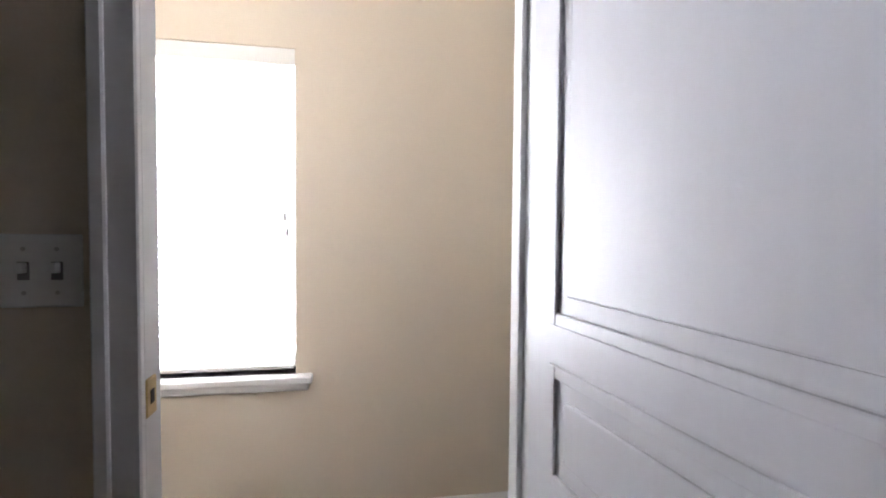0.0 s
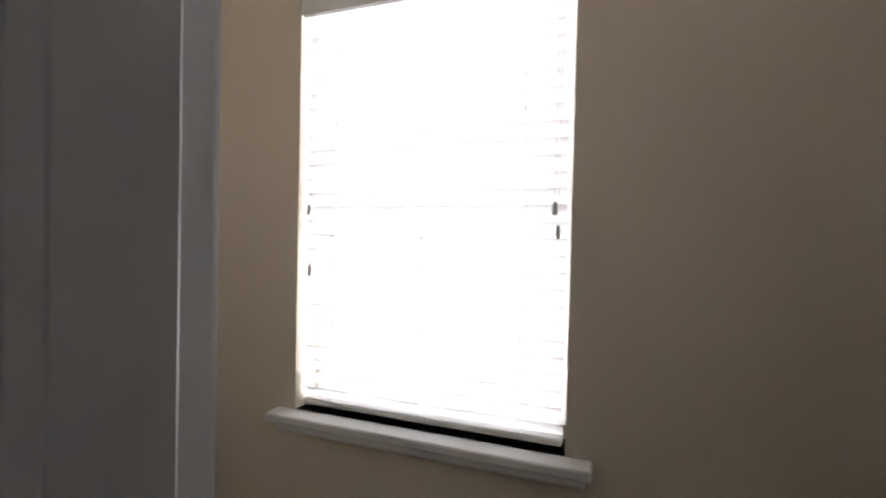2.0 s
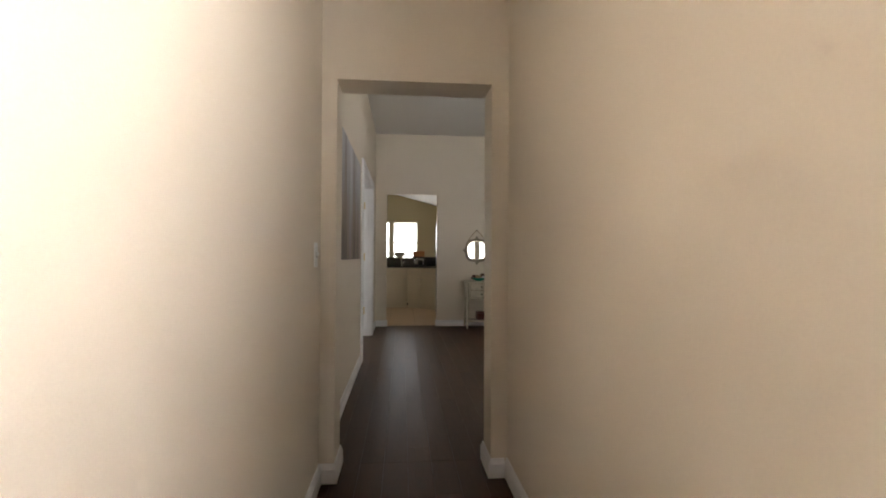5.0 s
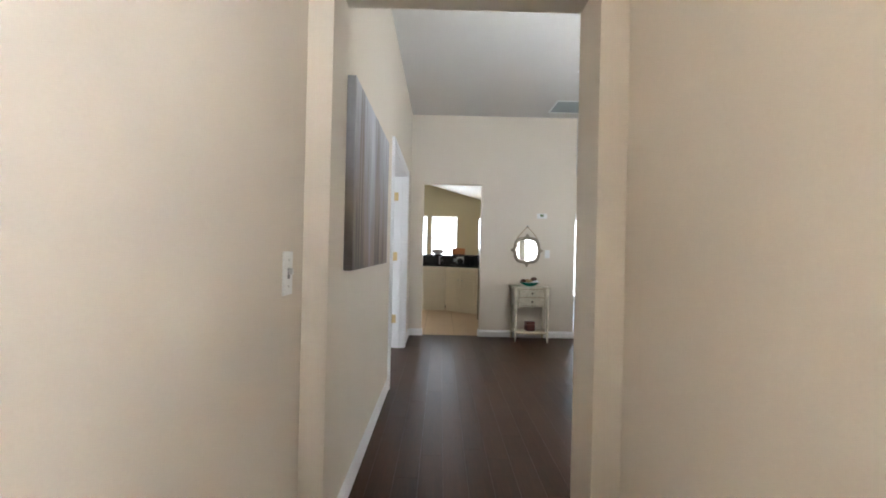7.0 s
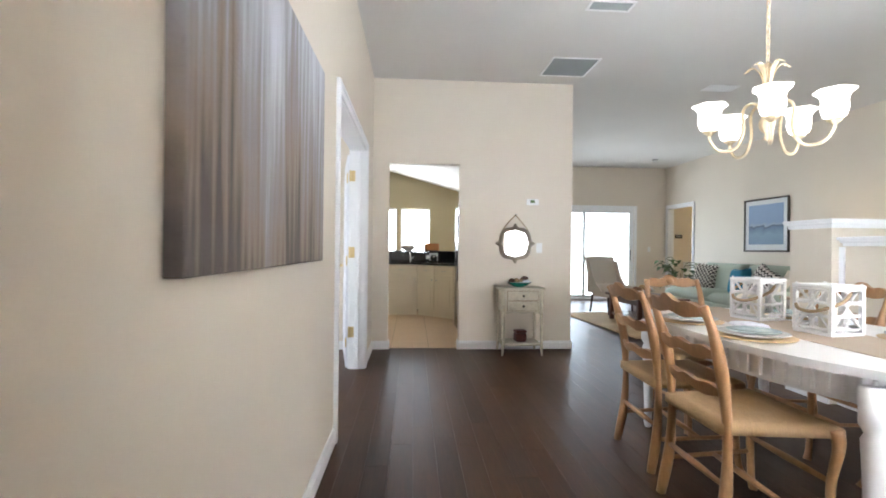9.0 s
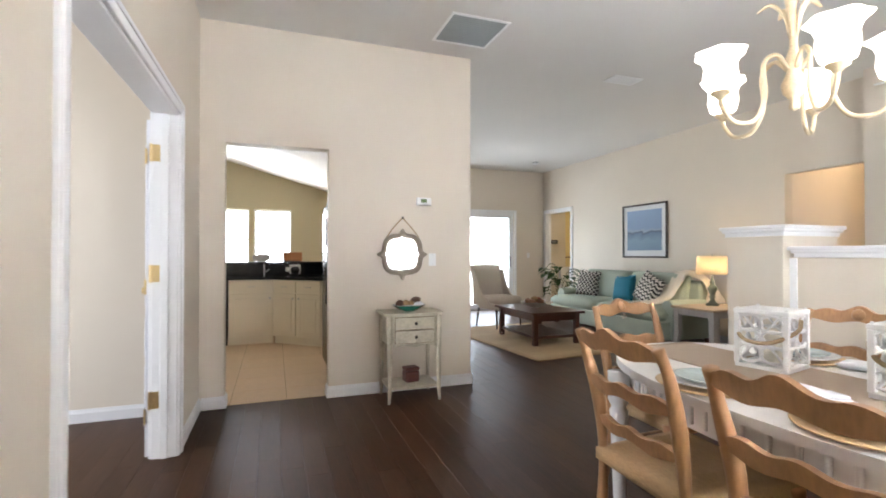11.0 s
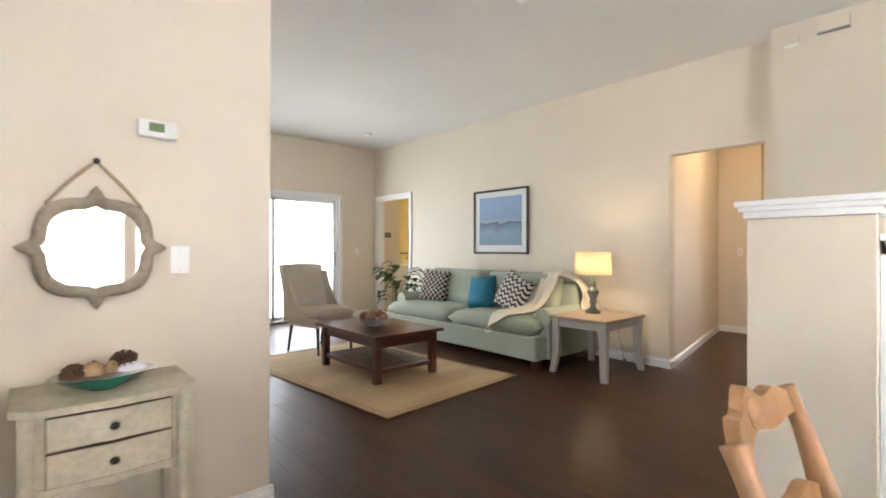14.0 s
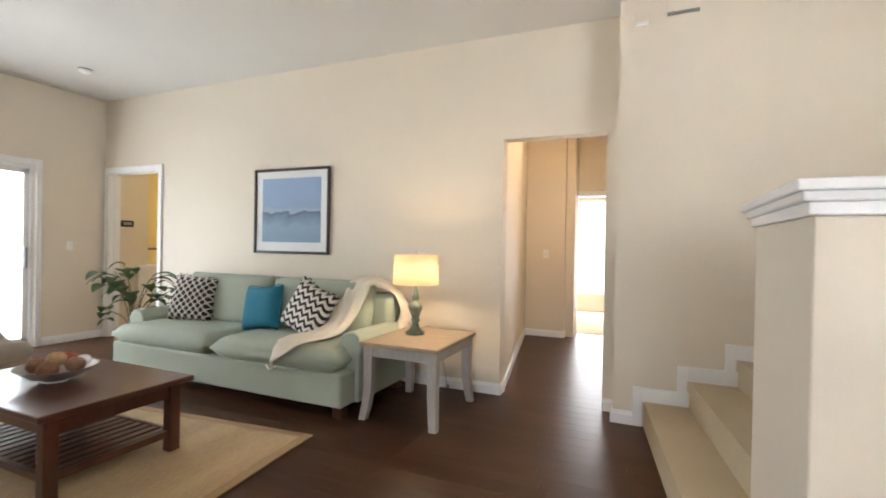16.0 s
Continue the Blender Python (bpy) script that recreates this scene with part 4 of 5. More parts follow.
smooth(part("stem", lathe([(0.001, -0.10), (0.018, -0.09), (0.012, -0.06), (0.036, -0.03), (0.042, 0.0), (0.022, 0.05), (0.030, 0.09), (0.014, 0.14), (0.010, 0.30), (0.022, 0.32), (0.004, 0.34)], (0, 0, 0), 16), M_CREAM, ch))
smooth(part("canopy", lathe([(0.015, H - CZ - 0.05), (0.05, H - CZ - 0.03), (0.065, H - CZ)], (0, 0, 0), 20), M_CREAM, ch))
for i in range(int((H - CZ - 0.38) / 0.034)):
    z = 0.352 + i * 0.034
    a = [(0.009 * math.cos(t), 0, z + 0.022 * math.sin(t)) for t in np.linspace(0, 2 * math.pi, 13)]
    part("chain_link", tube(a if i % 2 else [(y, x, w) for x, y, w in a], 0.0028, 5), M_CREAM, ch)
for k in range(5):
    rot = pose(0, 0, 0, 0, 0, 72 * k + 20)
    arm = part("arm", tube(spline([(0.02, 0, 0.06), (0.07, 0, 0.11), (0.12, 0, 0.07), (0.115, 0, -0.05), (0.16, 0, -0.14), (0.24, 0, -0.145), (0.285, 0, -0.09), (0.29, 0, -0.055)], 6), 0.0085, 8), M_CREAM, ch)
    smooth(arm).matrix_local = rot
    smooth(part("cup", lathe([(0.008, -0.065), (0.022, -0.05), (0.034, -0.042), (0.034, -0.036), (0.012, -0.032)], (0.29, 0, 0), 16), M_CREAM, arm))
    smooth(part("shade", lathe([(0.026, -0.036), (0.050, -0.02), (0.060, 0.02), (0.056, 0.06), (0.064, 0.085), (0.088, 0.108), (0.084, 0.110), (0.060, 0.088), (0.052, 0.06), (0.055, 0.02), (0.045, -0.014)], (0.29, 0, 0), 30, wave=0.07, lobes=6), M_FROST, arm, "lit frosted glass tulip shade"))
    lf2 = part("leaf", tube(spline([(0.015, 0, 0.18), (0.03, 0, 0.27), (0.07, 0, 0.32), (0.115, 0, 0.30)], 5), [0.004 + 0.012 * math.sin(math.pi * j / 16) for j in range(16)], 8, flat=0.3), M_CREAM, ch, "curled leaf")
    smooth(lf2).matrix_local = pose(0, 0, 0, 0, 0, 72 * k + 56)

# ---- console, mirror ----
con = thing("console_table", "distressed cream two-drawer console table against the wall", "console table", pose(1.43, -0.20, 0) @ Matrix.Diagonal((1, 1, 0.93, 1)))
W, D = 0.222, 0.168
top = [(-W - 0.03, D + 0.01), (-W - 0.03, -D + 0.03), (-W + 0.03, -D - 0.012), (-0.10, -D - 0.020), (0, -D - 0.034), (0.10, -D - 0.020), (W - 0.03, -D - 0.012), (W + 0.03, -D + 0.03), (W + 0.03, D + 0.01)]
part("top", prism(top, 0.762, 0.785, "z", r=0.005), M_CONSOLE, con)
part("carcass", box((-W + 0.012, -D + 0.012, 0.50), (W - 0.012, D, 0.762), 0.004), M_CONSOLE, con)
for sx in (-1, 1):
    for sy in (-1, 1):
        x, y = sx * (W - 0.012), sy * (D - 0.015)
        smooth(part("leg", tube([(x * 1.03, y * 1.03, 0), (x, y, 0.10), (x, y, 0.145), (x, y, 0.46), (x, y, 0.50), (x, y, 0.762)], [0.010, 0.017, 0.015, 0.018, 0.022, 0.022], 12), M_CONSOLE, con))
for z0, z1 in ((0.525, 0.632), (0.645, 0.748)):
    out = [(-0.165, -D + 0.02), (-0.165, -D - 0.002), (-0.08, -D - 0.008), (0, -D - 0.016), (0.08, -D - 0.008), (0.165, -D - 0.002), (0.165, -D + 0.02)]
    # brown slab behind the drawer: the gap's shade, put in as dark colour
    part("drawer_gap", prism([(u * 1.018, w + 0.004) for u, w in out], z0 - 0.003, z1 + 0.003, "z"), M_CONE, con)
    dr = part("drawer", prism(out, z0, z1, "z", r=0.004), M_CONSOLE, con)
    smooth(part("knob", tube([(0, -D - 0.014, (z0 + z1) / 2), (0, -D - 0.024, (z0 + z1) / 2), (0, -D - 0.032, (z0 + z1) / 2), (0, -D - 0.040, (z0 + z1) / 2)], [0.006, 0.006, 0.014, 0.008], 12), M_DARKMET, dr, "dark metal knob"))
apr = [(-0.185, 0.525), (-0.185, 0.482), (-0.10, 0.505), (0, 0.485), (0.10, 0.505), (0.185, 0.482), (0.185, 0.525)]
part("apron", prism(apr, -D + 0.002, -D + 0.016, "y"), M_CONSOLE, con)
part("shelf", prism([(-W + 0.01, D), (-W + 0.01, -D + 0.02), (0, -D - 0.012), (W - 0.01, -D + 0.02), (W - 0.01, D)], 0.118, 0.138, "z", r=0.004), M_CONSOLE, con)

bowl = thing("decorative_bowl", "oval green glazed bowl on the console table", "bowl", pose(1.42, -0.215, 0.730, 0, 0, 5))
b = lathe([(0.045, 0), (0.05, 0.004), (0.10, 0.022), (0.142, 0.052), (0.146, 0.054), (0.138, 0.05), (0.09, 0.024), (0.001, 0.012)], (0, 0, 0), 30)
for v in b.verts:
    v.co.y *= 0.72
smooth(part("dish", b, M_GREENGL, bowl))
b = lathe([(0.139, 0.0515), (0.148, 0.0545), (0.149, 0.056), (0.138, 0.054)], (0, 0, 0), 30)
for v in b.verts:
    v.co.y *= 0.72
part("rim", b, M_STEEL, bowl, "pale metallic rim")


def blob(r, m, mm, name, label, cat, sq=(1, 1, 1), rough=0.12, seed=0):
    t = thing(name, label, cat, m)
    b = bmesh.new()
    bmesh.ops.create_icosphere(b, subdivisions=3, radius=r)
    for v in b.verts:
        k = 1 + rough * noise.noise(v.co * (3.2 / r) + Vector((seed, 0, 0)))
        v.co = Vector((v.co.x * sq[0] * k, v.co.y * sq[1] * k, v.co.z * sq[2] * k))
    smooth(part("body", b, mm, t))
    part("stalk", tube([(0, 0, r * sq[2] * 0.9), (0.002, 0.001, r * sq[2] * 1.12)], 0.004, 6), M_CONE, t)
    return t


blob(0.036, pose(1.39, -0.225, 0.790), M_WICK, "seed_pod", "round tan dried seed pod in green bowl", "seed pod", seed=1)
blob(0.033, pose(1.45, -0.20, 0.787), M_WICK, "seed_pod", "round tan dried seed pod in green bowl", "seed pod", seed=2)
blob(0.030, pose(1.36, -0.20, 0.783), mat("white_shell", (0.7, 0.66, 0.6), 0.5), "shell", "white shell piece in green bowl", "shell", sq=(1.5, 1, 0.8), seed=3)
blob(0.030, pose(1.50, -0.225, 0.787), M_NAPKIN, "shell", "white shell piece in green bowl", "shell", sq=(1.5, 1, 0.8), seed=4)


def pinecone(m):
    t = thing("pinecone", "dark brown pinecone lying in the green bowl", "pinecone", m)
    part("core", lathe([(0.001, -0.045), (0.018, -0.03), (0.022, 0), (0.014, 0.035), (0.001, 0.05)], (0, 0, 0), 12), M_CONE, t)
    bm = None
    for k in range(46):
        f = k / 46
        a, z = k * 2.4, -0.042 + 0.086 * f
        r = 0.034 * math.sin(math.pi * (0.18 + 0.78 * f)) ** 0.8
        q = Vector((math.cos(a), math.sin(a), 0))
        bm = box((-0.008, -0.007, -0.002), (0.008, 0.007, 0.002), bm=bm) if bm is None else bm
        s = Vector((-math.sin(a), math.cos(a), 0)) * 0.008
        p = [q * r * 0.45 + Vector((0, 0, z)) - s * 0.5, q * r * 0.45 + Vector((0, 0, z)) + s * 0.5, q * r + s + Vector((0, 0, z + 0.008)), q * r * 1.08 + Vector((0, 0, z + 0.010)), q * r - s + Vector((0, 0, z + 0.008))]
        vs = [bm.verts.new(x) for x in p] + [bm.verts.new(x - Vector((0, 0, 0.003))) for x in p]
        bm.faces.new(vs[:5])
        bm.faces.new(vs[5:][::-1])
        for i in range(5):
            bm.faces.new((vs[i], vs[(i + 1) % 5], vs[5 + (i + 1) % 5], vs[5 + i]))
    part("scales", bm, M_CONE, t)
    return t


pinecone(pose(1.475, -0.21, 0.817, 70, 20, 40))
pinecone(pose(1.335, -0.23, 0.793, 95, 0, -30))
rb = thing("keepsake_box", "oxblood leather box with rounded corners on low shelf", "box", pose(1.44, -0.20, 0.1285, 0, 0, 8))
part("body", box((-0.062, -0.055, 0), (0.062, 0.055, 0.095), 0.018, seg=3), M_REDBOX, rb)
part("lid", box((-0.064, -0.057, 0.096), (0.064, 0.057, 0.128), 0.016, seg=3), M_REDBOX, rb)


def quatrefoil(r, n=96, k=0.0):
    pts = []
    for i in range(n):
        a = 2 * math.pi * i / n
        base = (abs(math.cos(a)) ** 3.2 + abs(math.sin(a)) ** 3.2) ** (-1 / 3.2)
        spike = k * sum(math.exp(-((a - c + math.pi) % (2 * math.pi) - math.pi) ** 2 / 0.010) for c in (0, math.pi / 2, math.pi, 1.5 * math.pi))
        pts.append((r * (base + spike), a))
    return [(q * math.cos(a), q * math.sin(a)) for q, a in pts]


mir = thing("wall_mirror", "quatrefoil mirror in weathered taupe frame hung by rope", "mirror", pose(1.415, -0.004, 1.213))
outer, inner = quatrefoil(0.185, k=0.26), quatrefoil(0.142, k=0.10)
b = bmesh.new()
n = len(outer)
loops = [[b.verts.new((u, y, w)) for u, w in src] for src, y in ((outer, -0.002), (outer, -0.020), ([((o[0] + i[0]) / 2, (o[1] + i[1]) / 2) for o, i in zip(outer, inner)], -0.032), (inner, -0.020), (inner, -0.006))]
for p, q in zip(loops, loops[1:]):
    for i in range(n):
        b.faces.new((p[i], p[(i + 1) % n], q[(i + 1) % n], q[i]))
smooth(part("frame", b, M_MIRRORF, mir))
part("glass", prism(quatrefoil(0.146, k=0.10), -0.009, -0.006, "y"), M_MIRROR, mir)
for s in (-1, 1):
    smooth(part("rope", tube(spline([(s * 0.145, -0.022, 0.155), (s * 0.08, -0.016, 0.24), (0, -0.012, 0.325)], 6), 0.006, 7), M_ROPE, mir))
smooth(part("nail", tube([(0, 0.004, 0.325), (0, -0.022, 0.325), (0, -0.024, 0.325), (0, -0.03, 0.325)], [0.004, 0.004, 0.012, 0.006], 10), M_DARKMET, mir))

# ---- kitchen ----
CF = 2.72


def cabinet(m, w, doors, drawer=True):
    """A base cabinet unit, front at y = 0 facing -y, from x = 0 to w."""
    c = thing("base_cabinet", "cream painted base cabinet with flat panel doors", "cabinet", m, "kitchen base cabinets")
    part("body", box((0.001, 0.0, 0.10), (w - 0.001, 0.56, 0.865)), M_CAB, c)
    part("toe_kick", box((0, 0.035, 0), (w, 0.5, 0.10)), M_CAB, c)
    dw = w / doors
    for i in range(doors):
        x0, x1, zt = i * dw + 0.016, (i + 1) * dw - 0.016, 0.68 if drawer else 0.85
        d = part("door", box((x0, -0.019, 0.115), (x1, -0.001, zt), 0.003), M_CAB, c)
        part("panel", box((x0 + 0.06, -0.027, 0.178), (x1 - 0.06, -0.0185, zt - 0.06), 0.007), M_CAB, d)
        kx = x1 - 0.03 if i % 2 == 0 else x0 + 0.03
        smooth(part("knob", tube([(kx, -0.018, zt - 0.06), (kx, -0.032, zt - 0.06), (kx, -0.04, zt - 0.06), (kx, -0.045, zt - 0.06)], [0.005, 0.006, 0.014, 0.008], 10), M_STEEL, d, "nickel knob"))
        if drawer:
            f = part("drawer", box((x0, -0.019, 0.70), (x1, -0.001, 0.85), 0.003), M_CAB, c)
            part("pull", tube([((x0 + x1) / 2 - 0.04, -0.018, 0.775), ((x0 + x1) / 2 - 0.035, -0.035, 0.775), ((x0 + x1) / 2 + 0.035, -0.035, 0.775), ((x0 + x1) / 2 + 0.04, -0.018, 0.775)], 0.004, 7), M_STEEL, f, "nickel pull")
    return c


cabinet(pose(-0.235, CF, 0), 0.56, 1)
cabinet(pose(0.325, CF, 0, 0, 0, -42), 0.80, 2, drawer=True)
dwm = thing("dishwasher", "black built-in dishwasher beside cream cabinets", "dishwasher", pose(-0.235 - 0.61, CF - 0.02, 0))
part("door", box((0.005, 0, 0.10), (0.605, 0.03, 0.74), 0.006), M_BLACK, dwm)
part("control_panel", box((0.005, -0.006, 0.745), (0.605, 0.03, 0.862), 0.006), M_BLACK, dwm)
part("handle", box((0.12, -0.022, 0.755), (0.49, -0.004, 0.772), 0.004), M_BLACK, dwm)
part("toe_panel", box((0.01, 0.05, 0), (0.60, 0.07, 0.10)), M_BLACK, dwm)
ex = (0.325 + 0.80 * math.cos(radians(42)), CF - 0.80 * math.sin(radians(42)))
part_out = [(-1.7, CF - 0.03), (0.315, CF - 0.03), (ex[0] - 0.01, ex[1] - 0.035), (1.94, ex[1] - 0.035), (1.94, CF + 0.60), (-1.7, CF + 0.60)]
tagged(part("countertop", prism(part_out, 0.868, 0.905, "z", r=0.006), M_GRANITE), "polished black granite worktop on cream cabinets", "countertop")
cabinet(pose(-1.69, CF, 0), 0.84, 2)
rbn = thing("raised_bar", "raised black granite bar behind the worktop", "bar counter")
part("upstand", box((-1.7, CF + 0.602, 0), (1.94, CF + 0.72, 1.07)), M_GRANITE, rbn)
part("bar_top", box((-1.72, CF + 0.56, 1.072), (1.94, CF + 0.95, 1.10), 0.008), M_GRANITE, rbn)
for x in (-0.55, 0.55):
    ou = thing("wall_outlet", "light switch outlet plate on black upstand", "outlet", pose(x, CF + 0.60, 0.985))
    part("plate", box((-0.057, -0.006, -0.035), (0.057, 0, 0.035), 0.002), M_STEEL, ou)
    part("socket", box((-0.035, -0.008, -0.016), (0.035, -0.005, 0.016), 0.002), M_PLASTIC, ou)
sink = thing("kitchen_faucet", "chrome single-lever faucet at the worktop", "faucet", pose(0.20, CF + 0.48, 0.905))
smooth(part("spout", tube(spline([(0, 0, 0), (0, 0, 0.10), (0, -0.05, 0.15), (0, -0.14, 0.13), (0, -0.16, 0.10)], 6), 0.011, 10), M_STEEL, sink))
part("lever", tube([(0.02, 0, 0.05), (0.07, -0.02, 0.09)], 0.006, 8), M_STEEL, sink)
for x, lab in ((-0.86, "pale shell centrepiece on the raised bar"), (0.16, "pale folded cloth centrepiece on the raised bar")):
    blob(0.075, pose(x, CF + 0.76, 1.155), mat("pale_linen", (0.52, 0.47, 0.42), 0.8), "centrepiece", lab, "ornament", sq=(1.7, 1.0, 0.75), rough=0.55, seed=int(x * 10))
wb = thing("wooden_tray", "small orange-brown wooden tray stood on the bar", "tray", pose(0.60, CF + 0.78, 1.10))
part("board", box((-0.14, 0, 0), (0.14, 0.02, 0.14), 0.008), mat("orange_wood", (0.42, 0.17, 0.055), 0.5, vary=0.2), wb)
part("foot", box((-0.12, -0.03, 0), (0.12, 0.05, 0.012), 0.004), M_CHERRY, wb)
cof = thing("coffee_maker", "small black and chrome coffee maker on worktop", "coffee maker", pose(0.62, CF + 0.30, 0.905))
part("base", box((-0.08, -0.11, 0), (0.08, 0.11, 0.03), 0.006), M_BLACK, cof)
part("column", box((-0.075, 0.03, 0.03), (0.075, 0.11, 0.155), 0.01), M_STEEL, cof)
smooth(part("carafe", lathe([(0.045, 0.032), (0.062, 0.05), (0.06, 0.10), (0.04, 0.13)], (0, -0.04, 0), 18), M_BLACK, cof))
fr = thing("refrigerator", "black upright refrigerator just inside the kitchen", "refrigerator", pose(0.86, 0.62, 0))
part("cabinet", box((0.04, 0, 0.02), (0.76, 0.86, 1.74), 0.012), M_BLACK, fr)
part("freezer_door", box((0, 0.005, 1.22), (0.038, 0.855, 1.735), 0.008), M_BLACK, fr)
part("fridge_door", box((0, 0.005, 0.04), (0.038, 0.855, 1.21), 0.008), M_BLACK, fr)
for z0, z1 in ((0.70, 1.15), (1.27, 1.60)):
    part("handle", tube([(-0.002, 0.08, z0), (-0.035, 0.08, z0 + 0.03), (-0.035, 0.08, z1 - 0.03), (-0.002, 0.08, z1)], 0.010, 8), M_BLACK, fr)

# ---- living room ----
sofa = thing("sofa", "sage green two-cushion sofa with rolled arms", "sofa", pose(5.98, 0.64, 0))
L, DP = 2.60, 0.99            # along +y, and out along -x
part("base", box((-DP + 0.02, 0.03, 0.085), (0, L - 0.03, 0.33), 0.02), M_SOFA, sofa)
part("back", box((-0.24, 0.05, 0.33), (0, L - 0.05, 0.84), 0.06, seg=4), M_SOFA, sofa)
for y0, s in ((0.0, 1), (L, -1)):
    prof = [(0.0, 0.085), (0.0, 0.44)] + [(0.085 - 0.105 * math.cos(a), 0.50 + 0.105 * math.sin(a)) for a in np.linspace(-0.5, math.pi + 0.4, 12)] + [(0.175, 0.42), (0.175, 0.085)]
    arm = part("arm", prism([(y0 + s * u, w) for u, w in prof], -DP + 0.20, 0, "x"), M_SOFA, sofa)
    bmesh_mod = arm.modifiers.new("soft", "BEVEL")
    bmesh_mod.width, bmesh_mod.segments, bmesh_mod.limit_method, bmesh_mod.angle_limit = 0.018, 3, "ANGLE", radians(50)
for k in (0, 1):
    y = 0.13 + (L - 0.26) * (k + 0.5) / 2
    b = cushion((L - 0.10) / 2 - 0.01, 0.80, 0.20, 0.16, 16)
    smooth(part("seat_cushion", b, M_SOFA, sofa)).matrix_local = pose(-DP + 0.39, (0.05 + (L - 0.10) * (k + 0.5) / 2), 0.405, 0, 0, 90)
    b = cushion((L - 0.36) / 2 - 0.01, 0.50, 0.24, 0.30, 14)
    smooth(part("back_cushion", b, M_SOFA, sofa)).matrix_local = pose(-0.30, 0.18 + (L - 0.36) * (k + 0.5) / 2, 0.70, 78, 0, -90)
for x in (-DP + 0.10, -0.06):
    for y in (0.09, L - 0.09):
        part("foot", box((x - 0.04, y - 0.04, 0), (x + 0.04, y + 0.04, 0.086), 0.008), M_CHERRY, sofa, "cherry block foot")


def pillow(name_label, m, material, size=0.45):
    p = thing("throw_pillow", name_label, "pillow", m)
    b = cushion(size, size, 0.17, 0.45, 14, pinch=0.10)
    for v in b.verts:
        v.co = Vector((v.co.x, v.co.z, v.co.y))
    smooth(part("cover", b, material, p))
    q = size / 2 * 0.985
    e = size / 2 * 0.90
    smooth(part("piping", tube(spline([(-q, 0, -q), (0, 0, -e), (q, 0, -q), (e, 0, 0), (q, 0, q), (0, 0, e), (-q, 0, q), (-e, 0, 0), (-q, 0, -q)], 5), 0.005, 6), material, p))
    return p


pillow("black and white lattice patterned pillow leaning on sofa arm", pose(5.50, 2.76, 0.70, -17, 4, -74), M_LATT, 0.46)
pillow("plain teal cotton pillow on the sofa", pose(5.47, 1.85, 0.68, -16, -6, -88), M_TEAL, 0.40)
pillow("black and white zigzag pillow tilted on one corner", pose(5.45, 1.32, 0.70, -18, 22, -98), M_ZIG, 0.44)

# knitted throw over arm and cushion
thr = thing("throw_blanket", "cream knitted throw draped over the sofa arm", "throw")
b = bmesh.new()
line = spline([(4.965, 1.27, 0.345), (4.985, 1.25, 0.44), (5.08, 1.19, 0.505), (5.26, 1.09, 0.525), (5.43, 1.02, 0.60), (5.56, 0.99, 0.78), (5.66, 0.97, 0.915), (5.78, 0.90, 0.935), (5.88, 0.74, 0.86), (5.92, 0.64, 0.70), (5.92, 0.60, 0.52)], 6)
wid = np.interp(np.linspace(0, 1, len(line)), [0, 0.15, 0.4, 0.7, 1], [0.06, 0.15, 0.13, 0.19, 0.13])
grid = []
for i, p in enumerate(line):
    d = (line[min(i + 1, len(line) - 1)] - line[max(i - 1, 0)]).normalized()
    side = d.cross(Vector((0, 0, 1))).normalized()
    grid.append([b.verts.new(p + side * (wid[i] * u) + Vector((0, 0, 0.035 + 0.016 * math.sin(9 * u + 0.35 * i) - 0.035 * u * u))) for u in np.linspace(-1, 1, 15)])
for p, q in zip(grid, grid[1:]):
    for k in range(14):
        b.faces.new((p[k], p[k + 1], q[k + 1], q[k]))
kn = smooth(part("knit", b, M_THROW, thr))
so = kn.modifiers.new("thick", "SOLIDIFY")
so.thickness = 0.012
part("fringe", tube([line[0] + Vector((0, 0.05, -0.004)), line[0] + Vector((-0.02, 0, -0.03)), line[0] + Vector((0, -0.05, -0.004))], 0.008, 6), M_THROW, thr)

# picture
pic = thing("framed_picture", "blue seascape print, white mat, dark frame", "picture", pose(6.12, 2.115, 1.598))
w, h = 0.495, 0.447
bm = None
for c in (((-0.028, -w, -h), (0, -w + 0.028, h)), ((-0.028, w - 0.028, -h), (0, w, h)), ((-0.028, -w + 0.028, -h), (0, w - 0.028, -h + 0.028)), ((-0.028, -w + 0.028, h - 0.028), (0, w - 0.028, h))):
    bm = box(*c, r=0.005, bm=bm)
part("frame", bm, M_FRAME, pic)
part("mat_board", box((-0.012, -w + 0.028, -h + 0.028), (-0.004, w - 0.028, h - 0.028)), M_MATB, pic)
sea = mat("seascape_print", (0.20, 0.30, 0.46), 0.6)
nt, lk = sea.node_tree.nodes, sea.node_tree.links
co, sep, rp = nt.new("ShaderNodeTexCoord"), nt.new("ShaderNodeSeparateXYZ"), nt.new("ShaderNodeValToRGB")
nz, ad = nt.new("ShaderNodeTexNoise"), nt.new("ShaderNodeMath")
nz.inputs["Scale"].default_value, nz.inputs["Detail"].default_value = 7, 6
ad.operation, ad.inputs[1].default_value = "MULTIPLY_ADD", 0.16
lk.new(co.outputs["Object"], sep.inputs[0])
lk.new(co.outputs["Object"], nz.inputs["Vector"])
lk.new(nz.outputs["Fac"], ad.inputs[0])
lk.new(sep.outputs["Z"], ad.inputs[2])
mr = nt.new("ShaderNodeMapRange")
mr.inputs["From Min"].default_value, mr.inputs["From Max"].default_value = -0.27, 0.43
lk.new(ad.outputs[0], mr.inputs["Value"])
rp.color_ramp.elements[0].color, rp.color_ramp.elements[1].color = (0.17, 0.26, 0.38, 1), (0.26, 0.37, 0.56, 1)
